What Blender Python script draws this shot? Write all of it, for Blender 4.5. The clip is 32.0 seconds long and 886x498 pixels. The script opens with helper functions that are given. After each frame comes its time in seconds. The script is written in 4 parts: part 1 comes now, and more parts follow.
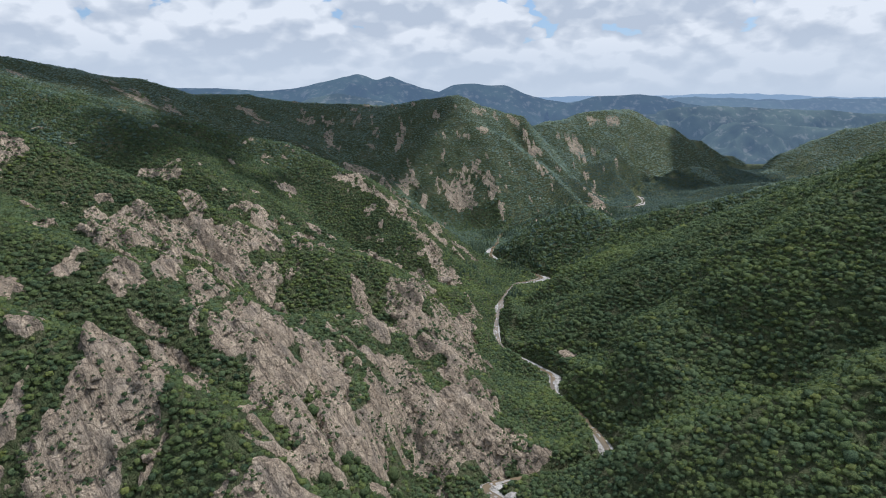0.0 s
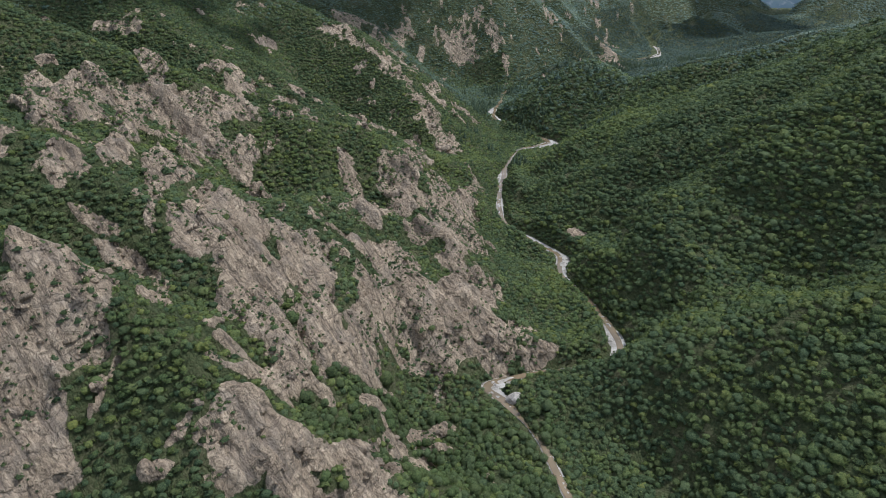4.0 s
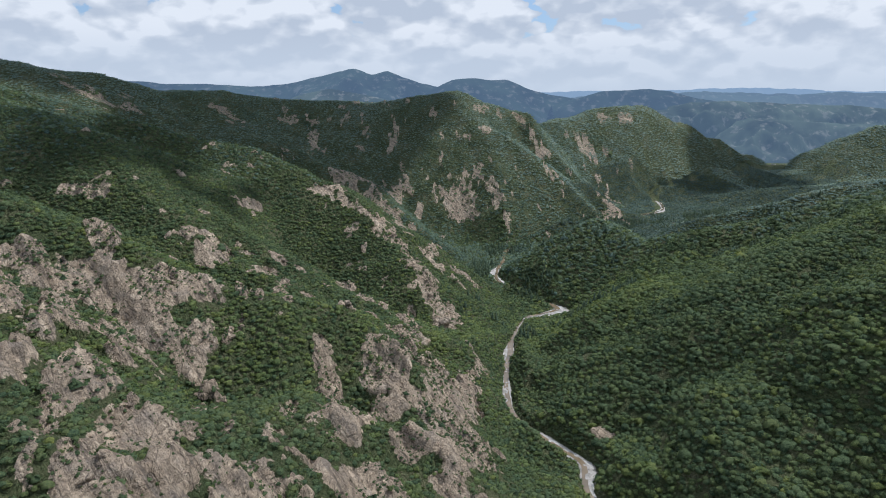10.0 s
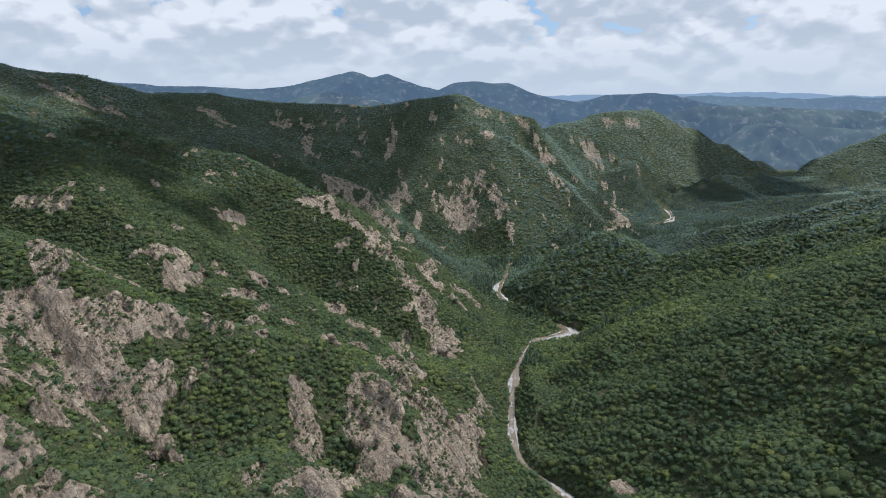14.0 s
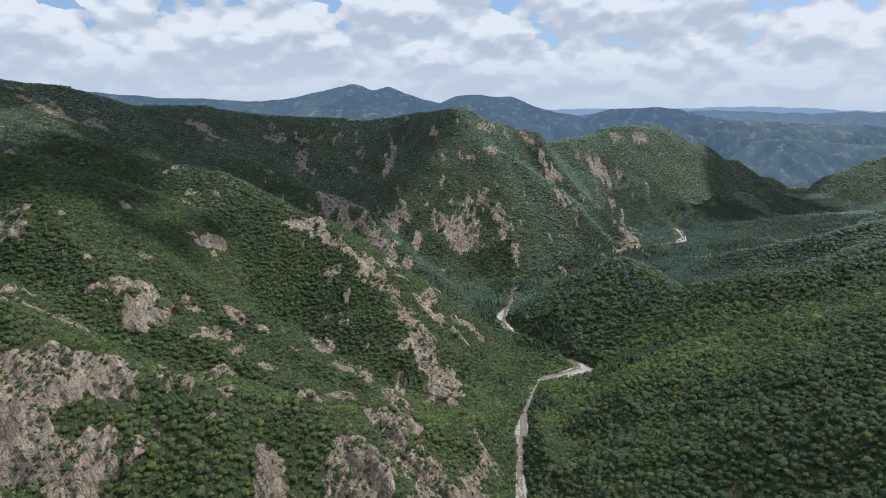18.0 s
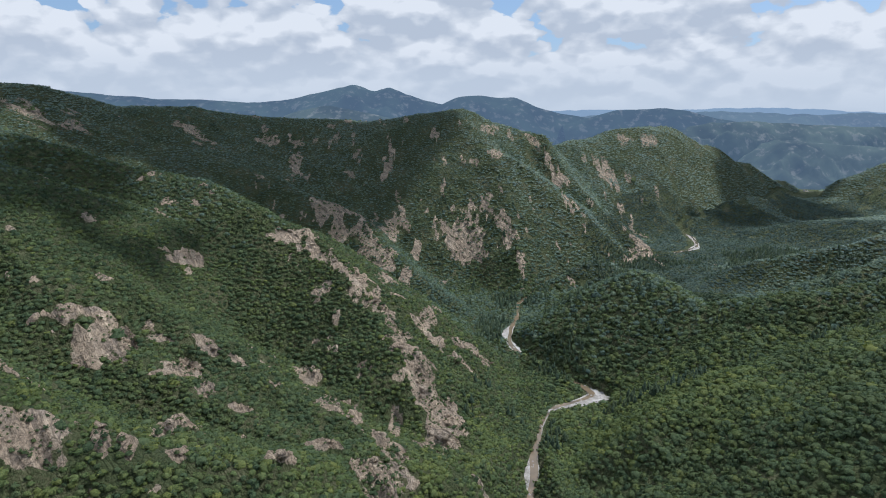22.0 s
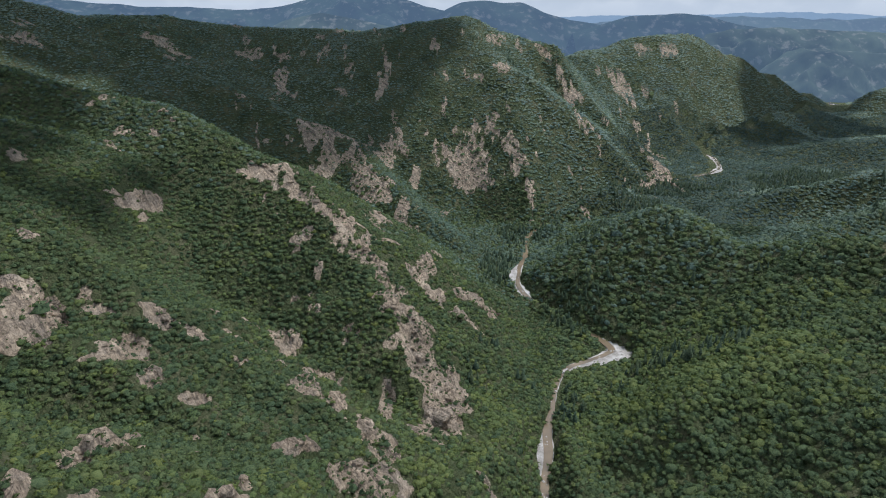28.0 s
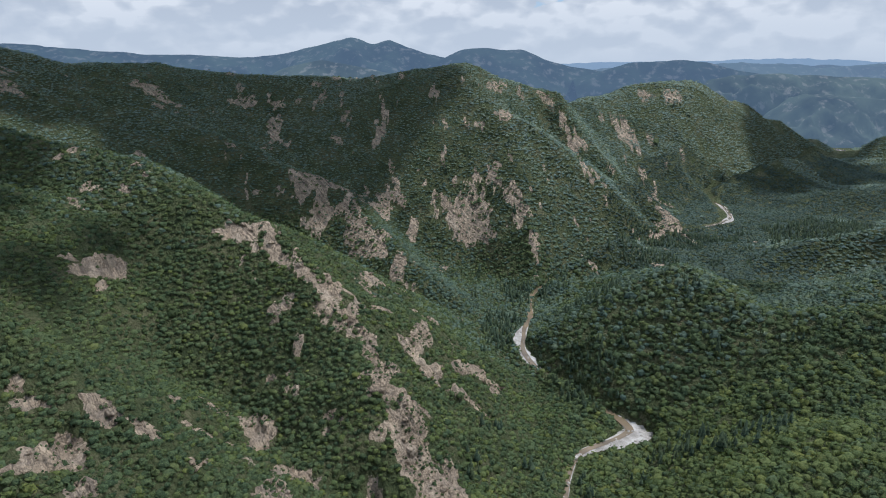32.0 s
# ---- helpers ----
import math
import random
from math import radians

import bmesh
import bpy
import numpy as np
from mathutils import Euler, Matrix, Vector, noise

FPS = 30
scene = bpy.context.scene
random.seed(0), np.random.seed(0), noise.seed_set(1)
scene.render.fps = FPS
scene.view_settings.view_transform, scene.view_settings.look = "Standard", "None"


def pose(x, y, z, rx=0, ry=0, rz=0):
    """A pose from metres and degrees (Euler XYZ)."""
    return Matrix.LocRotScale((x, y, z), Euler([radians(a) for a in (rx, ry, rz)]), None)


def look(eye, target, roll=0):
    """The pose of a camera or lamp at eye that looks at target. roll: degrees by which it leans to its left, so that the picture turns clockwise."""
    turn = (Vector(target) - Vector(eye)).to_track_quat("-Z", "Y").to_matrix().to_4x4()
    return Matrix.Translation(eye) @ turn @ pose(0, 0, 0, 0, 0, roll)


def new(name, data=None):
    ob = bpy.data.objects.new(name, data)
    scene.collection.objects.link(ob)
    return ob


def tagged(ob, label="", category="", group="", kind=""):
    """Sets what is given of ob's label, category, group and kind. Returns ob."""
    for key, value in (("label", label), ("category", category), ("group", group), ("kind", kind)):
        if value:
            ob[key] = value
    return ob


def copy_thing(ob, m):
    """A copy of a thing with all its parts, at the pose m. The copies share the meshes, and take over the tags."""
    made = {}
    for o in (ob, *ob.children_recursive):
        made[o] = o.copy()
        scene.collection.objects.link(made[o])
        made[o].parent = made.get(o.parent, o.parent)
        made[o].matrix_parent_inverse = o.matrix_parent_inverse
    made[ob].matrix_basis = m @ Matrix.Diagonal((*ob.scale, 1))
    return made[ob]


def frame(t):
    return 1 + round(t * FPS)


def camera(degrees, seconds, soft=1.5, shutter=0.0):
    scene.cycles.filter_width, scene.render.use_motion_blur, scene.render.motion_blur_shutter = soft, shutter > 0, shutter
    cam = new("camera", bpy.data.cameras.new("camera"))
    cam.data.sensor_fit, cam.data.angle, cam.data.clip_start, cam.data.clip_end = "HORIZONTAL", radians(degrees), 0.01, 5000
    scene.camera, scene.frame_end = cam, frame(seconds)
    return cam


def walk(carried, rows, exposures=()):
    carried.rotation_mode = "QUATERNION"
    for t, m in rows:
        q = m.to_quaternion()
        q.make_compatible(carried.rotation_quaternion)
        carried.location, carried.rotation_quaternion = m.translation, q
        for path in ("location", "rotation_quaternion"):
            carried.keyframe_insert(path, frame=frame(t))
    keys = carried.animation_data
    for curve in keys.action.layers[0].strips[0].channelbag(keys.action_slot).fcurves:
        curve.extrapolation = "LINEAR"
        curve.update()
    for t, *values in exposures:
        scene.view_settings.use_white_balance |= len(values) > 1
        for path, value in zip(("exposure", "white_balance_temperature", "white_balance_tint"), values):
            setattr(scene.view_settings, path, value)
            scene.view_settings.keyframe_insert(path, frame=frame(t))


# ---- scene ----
cam = camera(68.7, 32.0, soft=1.0)
METRES, EYE, TILT, LEAN, TURN = 450.0, 240.0, -13.3, 0.0, 0.0
ROWS = [
    (0.0, 0.0, 0.0, 0.0, 0.0, 0.0, -0.0),
    (0.5, 0.0002, 0.0159, 0.0037, 0.01, 0.0, 0.01),
    (1.0, 0.0004, 0.0318, 0.0075, -0.0, -0.01, 0.01),
    (1.5, 0.0006, 0.0477, 0.0113, -0.01, -0.02, 0.01),
    (2.0, 0.001, 0.0634, 0.0149, -0.01, -0.08, 0.01),
    (2.5, 0.0021, 0.0782, 0.0177, 0.01, -5.23, 0.13),
    (3.0, 0.0027, 0.0934, 0.0214, -0.01, -10.55, 0.21),
    (3.5, 0.0034, 0.1092, 0.0255, 0.01, -12.97, 0.23),
    (5.5, 0.0047, 0.1717, 0.0411, -0.01, -12.88, 0.23),
    (6.0, 0.005, 0.1878, 0.0452, -0.01, -11.55, 0.24),
    (6.5, 0.0054, 0.2039, 0.0494, -0.0, -9.9, 0.2),
    (7.0, 0.0057, 0.2198, 0.0527, -0.0, -8.19, 0.2),
    (7.5, 0.0056, 0.2362, 0.0566, -0.04, -6.1, 0.14),
    (8.0, 0.0066, 0.2523, 0.061, -0.0, -3.99, 0.16),
    (8.5, 0.0066, 0.2684, 0.0648, -0.01, -2.38, 0.14),
    (9.0, 0.0072, 0.2844, 0.0684, -0.0, -2.2, 0.15),
    (9.5, 0.0079, 0.3003, 0.0722, 0.01, -1.54, 0.16),
    (10.0, 0.0083, 0.3163, 0.0761, 0.01, -0.4, 0.16),
    (10.5, 0.0088, 0.332, 0.0797, 0.02, -0.1, 0.16),
    (11.0, 0.0096, 0.3475, 0.0834, 0.04, -0.11, 0.15),
    (11.5, 0.0101, 0.3631, 0.0869, 0.04, -0.12, 0.12),
    (12.0, 0.0105, 0.3787, 0.0906, 0.04, -0.14, 0.1),
    (12.5, 0.011, 0.3944, 0.0943, 0.06, -0.16, 0.07),
    (13.0, 0.0114, 0.41, 0.098, 0.06, -0.15, 0.05),
    (13.5, 0.0116, 0.4257, 0.102, 0.07, -0.15, -0.01),
    (14.0, 0.0119, 0.4414, 0.106, 0.08, -0.13, -0.04),
    (14.5, 0.0121, 0.457, 0.11, 0.1, -0.11, -0.07),
    (16.5, 0.0122, 0.521, 0.1259, 0.12, 0.93, -0.3),
    (17.0, 0.0131, 0.5363, 0.13, 0.17, 0.94, -0.29),
    (17.5, 0.0129, 0.5524, 0.1343, 0.16, 0.94, -0.31),
    (18.0, 0.0137, 0.5683, 0.1381, 0.19, 0.97, -0.32),
    (18.5, 0.0138, 0.5842, 0.1421, 0.19, 0.98, -0.35),
    (19.0, 0.0145, 0.5997, 0.1458, 0.22, 0.99, -0.35),
    (19.5, 0.0147, 0.6155, 0.1494, 0.24, 1.01, -0.36),
    (20.0, 0.0148, 0.6312, 0.1527, 0.25, 1.01, -0.37),
    (20.5, 0.0152, 0.647, 0.156, 0.29, 1.03, -0.36),
    (21.0, 0.0155, 0.6627, 0.1596, 0.31, 1.05, -0.37),
    (21.5, 0.0155, 0.6784, 0.1634, 0.33, 1.05, -0.37),
    (22.0, 0.0158, 0.6938, 0.1672, 0.36, 1.07, -0.35),
    (22.5, 0.0158, 0.7094, 0.1708, 0.39, 1.09, -0.35),
    (23.0, 0.016, 0.7249, 0.1745, 0.42, 1.12, -0.33),
    (23.5, 0.0163, 0.7402, 0.1781, 0.45, 1.15, -0.31),
    (24.0, 0.0169, 0.7554, 0.1818, 0.49, 1.18, -0.29),
    (24.5, 0.0171, 0.7701, 0.1856, 0.51, 1.22, -0.28),
    (25.0, 0.0175, 0.7842, 0.1891, 0.53, 0.89, -0.25),
    (25.5, 0.0181, 0.7972, 0.1924, 0.57, -0.73, -0.19),
    (26.0, 0.0188, 0.8105, 0.1958, 0.61, -3.1, -0.12),
    (26.5, 0.0193, 0.8234, 0.1992, 0.63, -5.67, -0.05),
    (28.5, 0.0211, 0.8771, 0.213, 0.68, -6.57, -0.08),
    (29.0, 0.0224, 0.8902, 0.216, 0.74, -6.55, -0.05),
    (29.5, 0.0234, 0.9032, 0.2189, 0.76, -6.53, -0.02),
    (30.0, 0.0242, 0.9162, 0.222, 0.77, -6.54, -0.03),
    (30.5, 0.0251, 0.9294, 0.225, 0.8, -6.54, -0.0),
    (31.0, 0.0257, 0.943, 0.2287, 0.8, -6.32, 0.01),
    (31.5, 0.0259, 0.9572, 0.2321, 0.8, -3.05, -0.01),
    (32.0, 0.0264, 0.9712, 0.2354, 0.82, -2.8, 0.01),
]
walk(cam, [(t, pose(0, 0, EYE, TILT, LEAN, TURN) @ pose(METRES * x, METRES * y, METRES * z, 90 + pitch, roll, yaw)) for t, x, y, z, yaw, pitch, roll in ROWS],
     [(0.0, -0.06, 5680, 10), (14.5, -0.06, 5680, 10), (20.0, -0.10, 5680, 10), (32.0, -0.12, 5680, 10)])

# ---------------------------------------------------------------- sky, sun
SUN_AZ, SUN_EL = radians(58), radians(57)      # azimuth from +y towards +x
SUN_DIR = Vector((math.sin(SUN_AZ) * math.cos(SUN_EL), math.cos(SUN_AZ) * math.cos(SUN_EL), math.sin(SUN_EL)))
sun = new("sun", bpy.data.lights.new("sun", "SUN"))
sun.data.energy, sun.data.angle, sun.data.color = 4.4, radians(0.9), (1.0, 0.95, 0.87)
sun.matrix_world = look(SUN_DIR * 1000, (0, 0, 0))


class Graph:
    """A short way to write node trees."""

    def __init__(self, tree):
        self.tree, self.nodes, self.links = tree, tree.nodes, tree.links
        self.nodes.clear()

    def node(self, kind, inputs=None, **props):
        n = self.nodes.new(kind)
        for key, value in props.items():
            setattr(n, key, value)
        for key, value in (inputs or {}).items():
            if hasattr(value, "is_output"):
                self.links.new(value, n.inputs[key])
            else:
                n.inputs[key].default_value = value
        return n

    def noise(self, vector, scale, detail=4.0, rough=0.55, lac=2.0, distort=0.0):
        return self.node("ShaderNodeTexNoise", {"Vector": vector, "Scale": scale, "Detail": detail, "Roughness": rough,
                                                "Lacunarity": lac, "Distortion": distort}).outputs["Fac"]

    def ramp(self, fac, stops, interpolation="LINEAR"):
        n = self.node("ShaderNodeValToRGB", {"Fac": fac})
        n.color_ramp.interpolation = interpolation
        while len(n.color_ramp.elements) < len(stops):
            n.color_ramp.elements.new(0.5)
        for e, (p, c) in zip(n.color_ramp.elements, stops):
            e.position, e.color = p, (*c, 1) if len(c) == 3 else c
        return n.outputs["Color"]

    def math(self, op, a, b=0.0, clamp=False):
        n = self.node("ShaderNodeMath", {0: a, 1: b}, operation=op, use_clamp=clamp)
        return n.outputs[0]

    def mix(self, fac, a, b, blend="MIX"):
        n = self.node("ShaderNodeMix", {"Factor": fac}, data_type="RGBA", blend_type=blend)
        for key, value in ((6, a), (7, b)):
            if hasattr(value, "is_output"):
                self.links.new(value, n.inputs[key])
            else:
                n.inputs[key].default_value = (*value, 1) if len(value) == 3 else value
        return n.outputs[2]


def grey(v):
    return (v, v, v)


world = bpy.data.worlds.new("sky")
scene.world = world
world.use_nodes = True
g = Graph(world.node_tree)
sky = g.node("ShaderNodeTexSky", sky_type="NISHITA", sun_disc=False, sun_elevation=SUN_EL, sun_rotation=SUN_AZ,
             altitude=600, air_density=1.0, dust_density=1.6, ozone_density=1.0).outputs["Color"]
way = g.node("ShaderNodeTexCoord").outputs["Generated"]
parts_ = g.node("ShaderNodeSeparateXYZ", {"Vector": way})
up = g.math("MAXIMUM", parts_.outputs["Z"], 0.0)
# heaped clouds: billows in bands above the horizon, lit from above, with flat grey-blue undersides
billow = g.node("ShaderNodeMapping", {"Vector": way, "Location": (3.1, 0.4, 1.7), "Scale": (1.0, 1.0, 1.9)}).outputs[0]
higher = g.node("ShaderNodeMapping", {"Vector": way, "Location": (3.1, 0.4, 1.735), "Scale": (1.0, 1.0, 1.9)}).outputs[0]


def cloud_body(vector):
    wide = g.noise(vector, 6.0, 2.0, 0.5)
    curl = g.node("ShaderNodeVectorMath", {0: vector, 1: g.node("ShaderNodeVectorMath", {0: g.node("ShaderNodeTexNoise", {"Vector": vector, "Scale": 30.0, "Detail": 5.0}).outputs["Color"], "Scale": 0.035}, operation="SCALE").outputs[0]}, operation="ADD").outputs[0]
    heap = g.node("ShaderNodeTexVoronoi", {"Vector": curl, "Scale": 9.5, "Smoothness": 0.2}, feature="SMOOTH_F1").outputs["Distance"]
    knob = g.node("ShaderNodeTexVoronoi", {"Vector": curl, "Scale": 30.0, "Smoothness": 0.2}, feature="SMOOTH_F1").outputs["Distance"]
    puffs = g.math("ADD", g.math("MULTIPLY", heap, -0.50), g.math("MULTIPLY", knob, -0.24))
    return g.math("ADD", g.math("ADD", g.math("MULTIPLY", wide, 0.7), g.math("MULTIPLY", g.noise(vector, 20.0, 6.0, 0.6), 0.16)), g.math("ADD", puffs, 0.48))


body = cloud_body(billow)
over = cloud_body(higher)
rise = g.ramp(up, [(0.02, grey(0.40)), (0.085, grey(0.24)), (0.12, grey(0.16)), (0.25, grey(0.07)), (0.6, grey(0.10))])
cover = g.ramp(g.math("ADD", body, rise), [(0.575, grey(0)), (0.61, grey(1))], "EASE")
lit = g.math("ADD", g.math("MULTIPLY", g.math("SUBTRACT", body, over), 4.2), 0.60, True)
cloud = g.ramp(lit, [(0.1, (5.0, 5.32, 5.75)), (0.45, (5.85, 6.05, 6.3)), (0.7, (6.6, 6.7, 6.8)), (1.0, (7.8, 7.75, 7.65))])
cloud = g.node("ShaderNodeVectorMath", {0: cloud, "Scale": g.math("ADD", 1.0, g.math("MULTIPLY", g.ramp(up, [(0.2, grey(0)), (0.6, grey(1))]), 0.4))}, operation="SCALE").outputs[0]
mixed = g.mix(cover, g.mix(0.35, sky, (3.4, 5.0, 7.4)), cloud)
haze = g.ramp(up, [(0.0, grey(0.9)), (0.03, grey(0.62)), (0.10, grey(0.0))], "EASE")
mixed = g.mix(haze, mixed, (5.6, 6.0, 6.4))
back = g.node("ShaderNodeBackground", {"Color": mixed, "Strength": 0.11})
g.node("ShaderNodeOutputWorld", {"Surface": back.outputs[0]})

# ---------------------------------------------------------------- materials
def material(name):
    m = bpy.data.materials.new(name)
    m.use_nodes = True
    return m, Graph(m.node_tree)


def finish(g, color, rough=0.8, bump=None, distance=0.1, strength=1.0, spec=0.25, output=True):
    inputs = {"Base Color": color, "Roughness": rough, "Specular IOR Level": spec}
    if bump is not None:
        inputs["Normal"] = g.node("ShaderNodeBump", {"Height": bump, "Distance": distance, "Strength": strength}).outputs[0]
    s = g.node("ShaderNodeBsdfPrincipled", inputs)
    if output:
        g.node("ShaderNodeOutputMaterial", {"Surface": s.outputs[0]})
    return s


def foliage(name, dark, mid, light, leaf=1.5, vary=1.0):
    m, g = material(name)
    at = g.node("ShaderNodeNewGeometry")
    place, tuft = at.outputs["Position"], at.outputs["Random Per Island"]
    own = g.node("ShaderNodeAttribute", attribute_name="own").outputs["Fac"]
    stand = g.noise(place, 0.018, 3.0)
    leaves = g.noise(place, leaf, 5.0, 0.72)
    pick = g.math("ADD", g.math("ADD", g.math("MULTIPLY", own, 0.32 * vary), 0.16 * (1 - vary)), g.math("MULTIPLY", stand, 0.5))
    pick = g.math("ADD", pick, g.math("ADD", g.math("MULTIPLY", leaves, 2.2), g.math("MULTIPLY", tuft, 0.3)))
    color = g.ramp(g.math("MULTIPLY", pick, 0.333), [(0.40, tuple(0.65 * c for c in dark)), (0.48, dark), (0.56, mid), (0.67, light)])
    # leaves of one tree lean to yellow, those of another to blue green
    hue = g.math("ADD", g.math("MULTIPLY", g.math("FRACT", g.math("MULTIPLY", own, 37.0)), 0.6), g.math("MULTIPLY", g.noise(place, 0.03, 2.0), 0.5))
    color = g.mix(1.0, color, g.ramp(hue, [(0.15, (0.92, 0.98, 1.03)), (0.5, (1.0, 1.0, 1.0)), (0.9, (1.16, 1.05, 0.82))]), "MULTIPLY")
    # sunlight comes through the leaves
    body = finish(g, color, 0.65, leaves, 0.7, 0.9, 0.06, False)
    glow = g.node("ShaderNodeBsdfTranslucent", {"Color": g.mix(1.0, color, (1.35, 1.4, 1.05), "MULTIPLY")})
    both = g.node("ShaderNodeMixShader", {"Fac": 0.3, 1: body.outputs[0], 2: glow.outputs[0]})
    g.node("ShaderNodeOutputMaterial", {"Surface": both.outputs[0]})
    return m


leaf_green = foliage("oak_leaves", (0.052, 0.078, 0.042), (0.085, 0.119, 0.058), (0.132, 0.165, 0.075))
leaf_bright = foliage("hornbeam_leaves", (0.068, 0.098, 0.042), (0.111, 0.147, 0.056), (0.165, 0.195, 0.073))
leaf_pine = foliage("pine_needles", (0.043, 0.066, 0.043), (0.061, 0.090, 0.057), (0.082, 0.112, 0.067))

# leaves farther off: air haze painted in as paler, bluer, flatter colour
leaf_mid = foliage("mid_leaves_hazed", (0.071, 0.107, 0.086), (0.113, 0.159, 0.121), (0.164, 0.212, 0.147), 1.5, 0.7)
leaf_distant = foliage("hill_leaves_hazed", (0.130, 0.180, 0.158), (0.165, 0.218, 0.188), (0.206, 0.26, 0.212), 1.5, 0.35)
leaf_pine_hazed = foliage("far_pine_needles_hazed", (0.058, 0.086, 0.074), (0.078, 0.112, 0.094), (0.104, 0.144, 0.118), 1.5, 0.5)

bark, g = material("bark")
finish(g, g.ramp(g.noise(g.node("ShaderNodeNewGeometry").outputs["Position"], 6.0), [(0.3, (0.05, 0.04, 0.03)), (0.7, (0.14, 0.11, 0.09))]), 0.9)

# bare ground: weathered pinkish grey rock with tilted beds, scree, and dry grass and earth under the woods
ground_mat, g = material("rock_and_earth")
geo = g.node("ShaderNodeNewGeometry")
place = geo.outputs["Position"]
is_rock = g.node("ShaderNodeAttribute", attribute_name="rock").outputs["Fac"]
broken = g.math("ADD", g.math("MULTIPLY", g.noise(place, 0.11, 3.0, 0.6), 0.8), g.math("MULTIPLY", g.noise(place, 0.45, 6.0, 0.7), 1.1))
is_rock = g.ramp(g.math("ADD", is_rock, g.math("MULTIPLY", g.math("SUBTRACT", broken, 0.90), 0.8)), [(0.40, grey(0)), (0.52, grey(1))])
beds = g.node("ShaderNodeMapping", {"Vector": place, "Rotation": (radians(38), radians(28), radians(20)), "Scale": (0.45, 0.5, 1.3)}).outputs[0]
strata = g.noise(beds, 0.22, 6.0, 0.65, distort=0.2)
turned = g.node("ShaderNodeMapping", {"Vector": place, "Rotation": (0, 0, radians(41))}).outputs[0]
slabs = g.noise(g.node("ShaderNodeMapping", {"Vector": turned, "Scale": (0.13, 1.0, 0.3)}).outputs[0], 0.28, 7.0, 0.68, distort=0.25)
blotch = g.noise(place, 0.045, 5.0, 0.6)
grit = g.noise(place, 0.9, 6.0, 0.7)
bent = g.node("ShaderNodeVectorMath", {0: g.node("ShaderNodeMapping", {"Vector": place, "Rotation": (0.5, 0.4, 0.7), "Scale": (1.0, 0.45, 0.7)}).outputs[0], 1: g.node("ShaderNodeVectorMath", {0: g.node("ShaderNodeTexNoise", {"Vector": place, "Scale": 0.2, "Detail": 4.0}).outputs["Color"], "Scale": 7.0}, operation="SCALE").outputs[0]}, operation="ADD").outputs[0]
joint = g.node("ShaderNodeTexVoronoi", {"Vector": bent, "Scale": 0.24}, feature="DISTANCE_TO_EDGE").outputs["Distance"]
joint = g.ramp(joint, [(0.0, grey(1)), (0.07, grey(0.45)), (0.16, grey(0))])
fissure = g.ramp(slabs, [(0.40, grey(1)), (0.46, grey(0.2)), (0.485, grey(0)), (0.515, grey(0)), (0.53, grey(0.9)), (0.55, grey(0)), (1.0, grey(0))])
speck = g.noise(place, 0.55, 8.0, 0.78)
tone = g.math("ADD", g.math("MULTIPLY", slabs, 0.44), g.math("ADD", g.math("MULTIPLY", blotch, 0.26), g.math("MULTIPLY", speck, 0.30)))
rock_color = g.ramp(tone, [(0.37, (0.20, 0.150, 0.108)), (0.45, (0.385, 0.297, 0.212)), (0.52, (0.497, 0.388, 0.278)), (0.61, (0.63, 0.502, 0.368))])
rock_color = g.mix(g.math("MULTIPLY", fissure, 0.55), rock_color, (0.10, 0.086, 0.074))
rock_color = g.mix(g.math("MULTIPLY", joint, 0.35), rock_color, (0.085, 0.074, 0.062))
rock_color = g.mix(g.ramp(g.noise(place, 0.09, 4.0), [(0.5, grey(0.0)), (0.64, grey(0.5))]), rock_color, g.mix(speck, (0.17, 0.14, 0.115), (0.42, 0.35, 0.28)))
lichen = g.ramp(g.noise(place, 0.42, 6.0, 0.75), [(0.60, grey(0.0)), (0.67, grey(0.6))])
rock_color = g.mix(lichen, rock_color, (0.085, 0.088, 0.042))
earth = g.ramp(g.math("ADD", g.math("MULTIPLY", grit, 0.5), g.math("MULTIPLY", blotch, 0.5)),
               [(0.35, (0.046, 0.064, 0.028)), (0.50, (0.080, 0.096, 0.040)), (0.66, (0.17, 0.155, 0.09))])
color = g.mix(is_rock, earth, rock_color)
relief = g.math("ADD", g.math("ADD", g.math("MULTIPLY", strata, 0.4), g.math("MULTIPLY", slabs, 1.0)), g.math("ADD", g.math("MULTIPLY", speck, 0.4), g.math("ADD", g.math("MULTIPLY", fissure, -0.12), g.math("MULTIPLY", joint, -0.25))))
finish(g, color, 0.9, relief, 4.2, 1.0, 0.15)

# ---------------------------------------------------------------- landform
def lattice(ix, iy, seed):
    h = (ix.astype(np.int64) * 374761393 + iy.astype(np.int64) * 668265263 + seed * 974634777) & 0xFFFFFFFF
    h = ((h ^ (h >> 13)) * 1274126177) & 0xFFFFFFFF
    return ((h ^ (h >> 16)) & 0xFFFF) / 65535.0


def value_noise(x, y, seed=0):
    ix, iy = np.floor(x), np.floor(y)
    fx, fy = x - ix, y - iy
    fx, fy = fx * fx * fx * (fx * (6 * fx - 15) + 10), fy * fy * fy * (fy * (6 * fy - 15) + 10)
    a, b = lattice(ix, iy, seed), lattice(ix + 1, iy, seed)
    c, d = lattice(ix, iy + 1, seed), lattice(ix + 1, iy + 1, seed)
    return (a + (b - a) * fx) * (1 - fy) + (c + (d - c) * fx) * fy


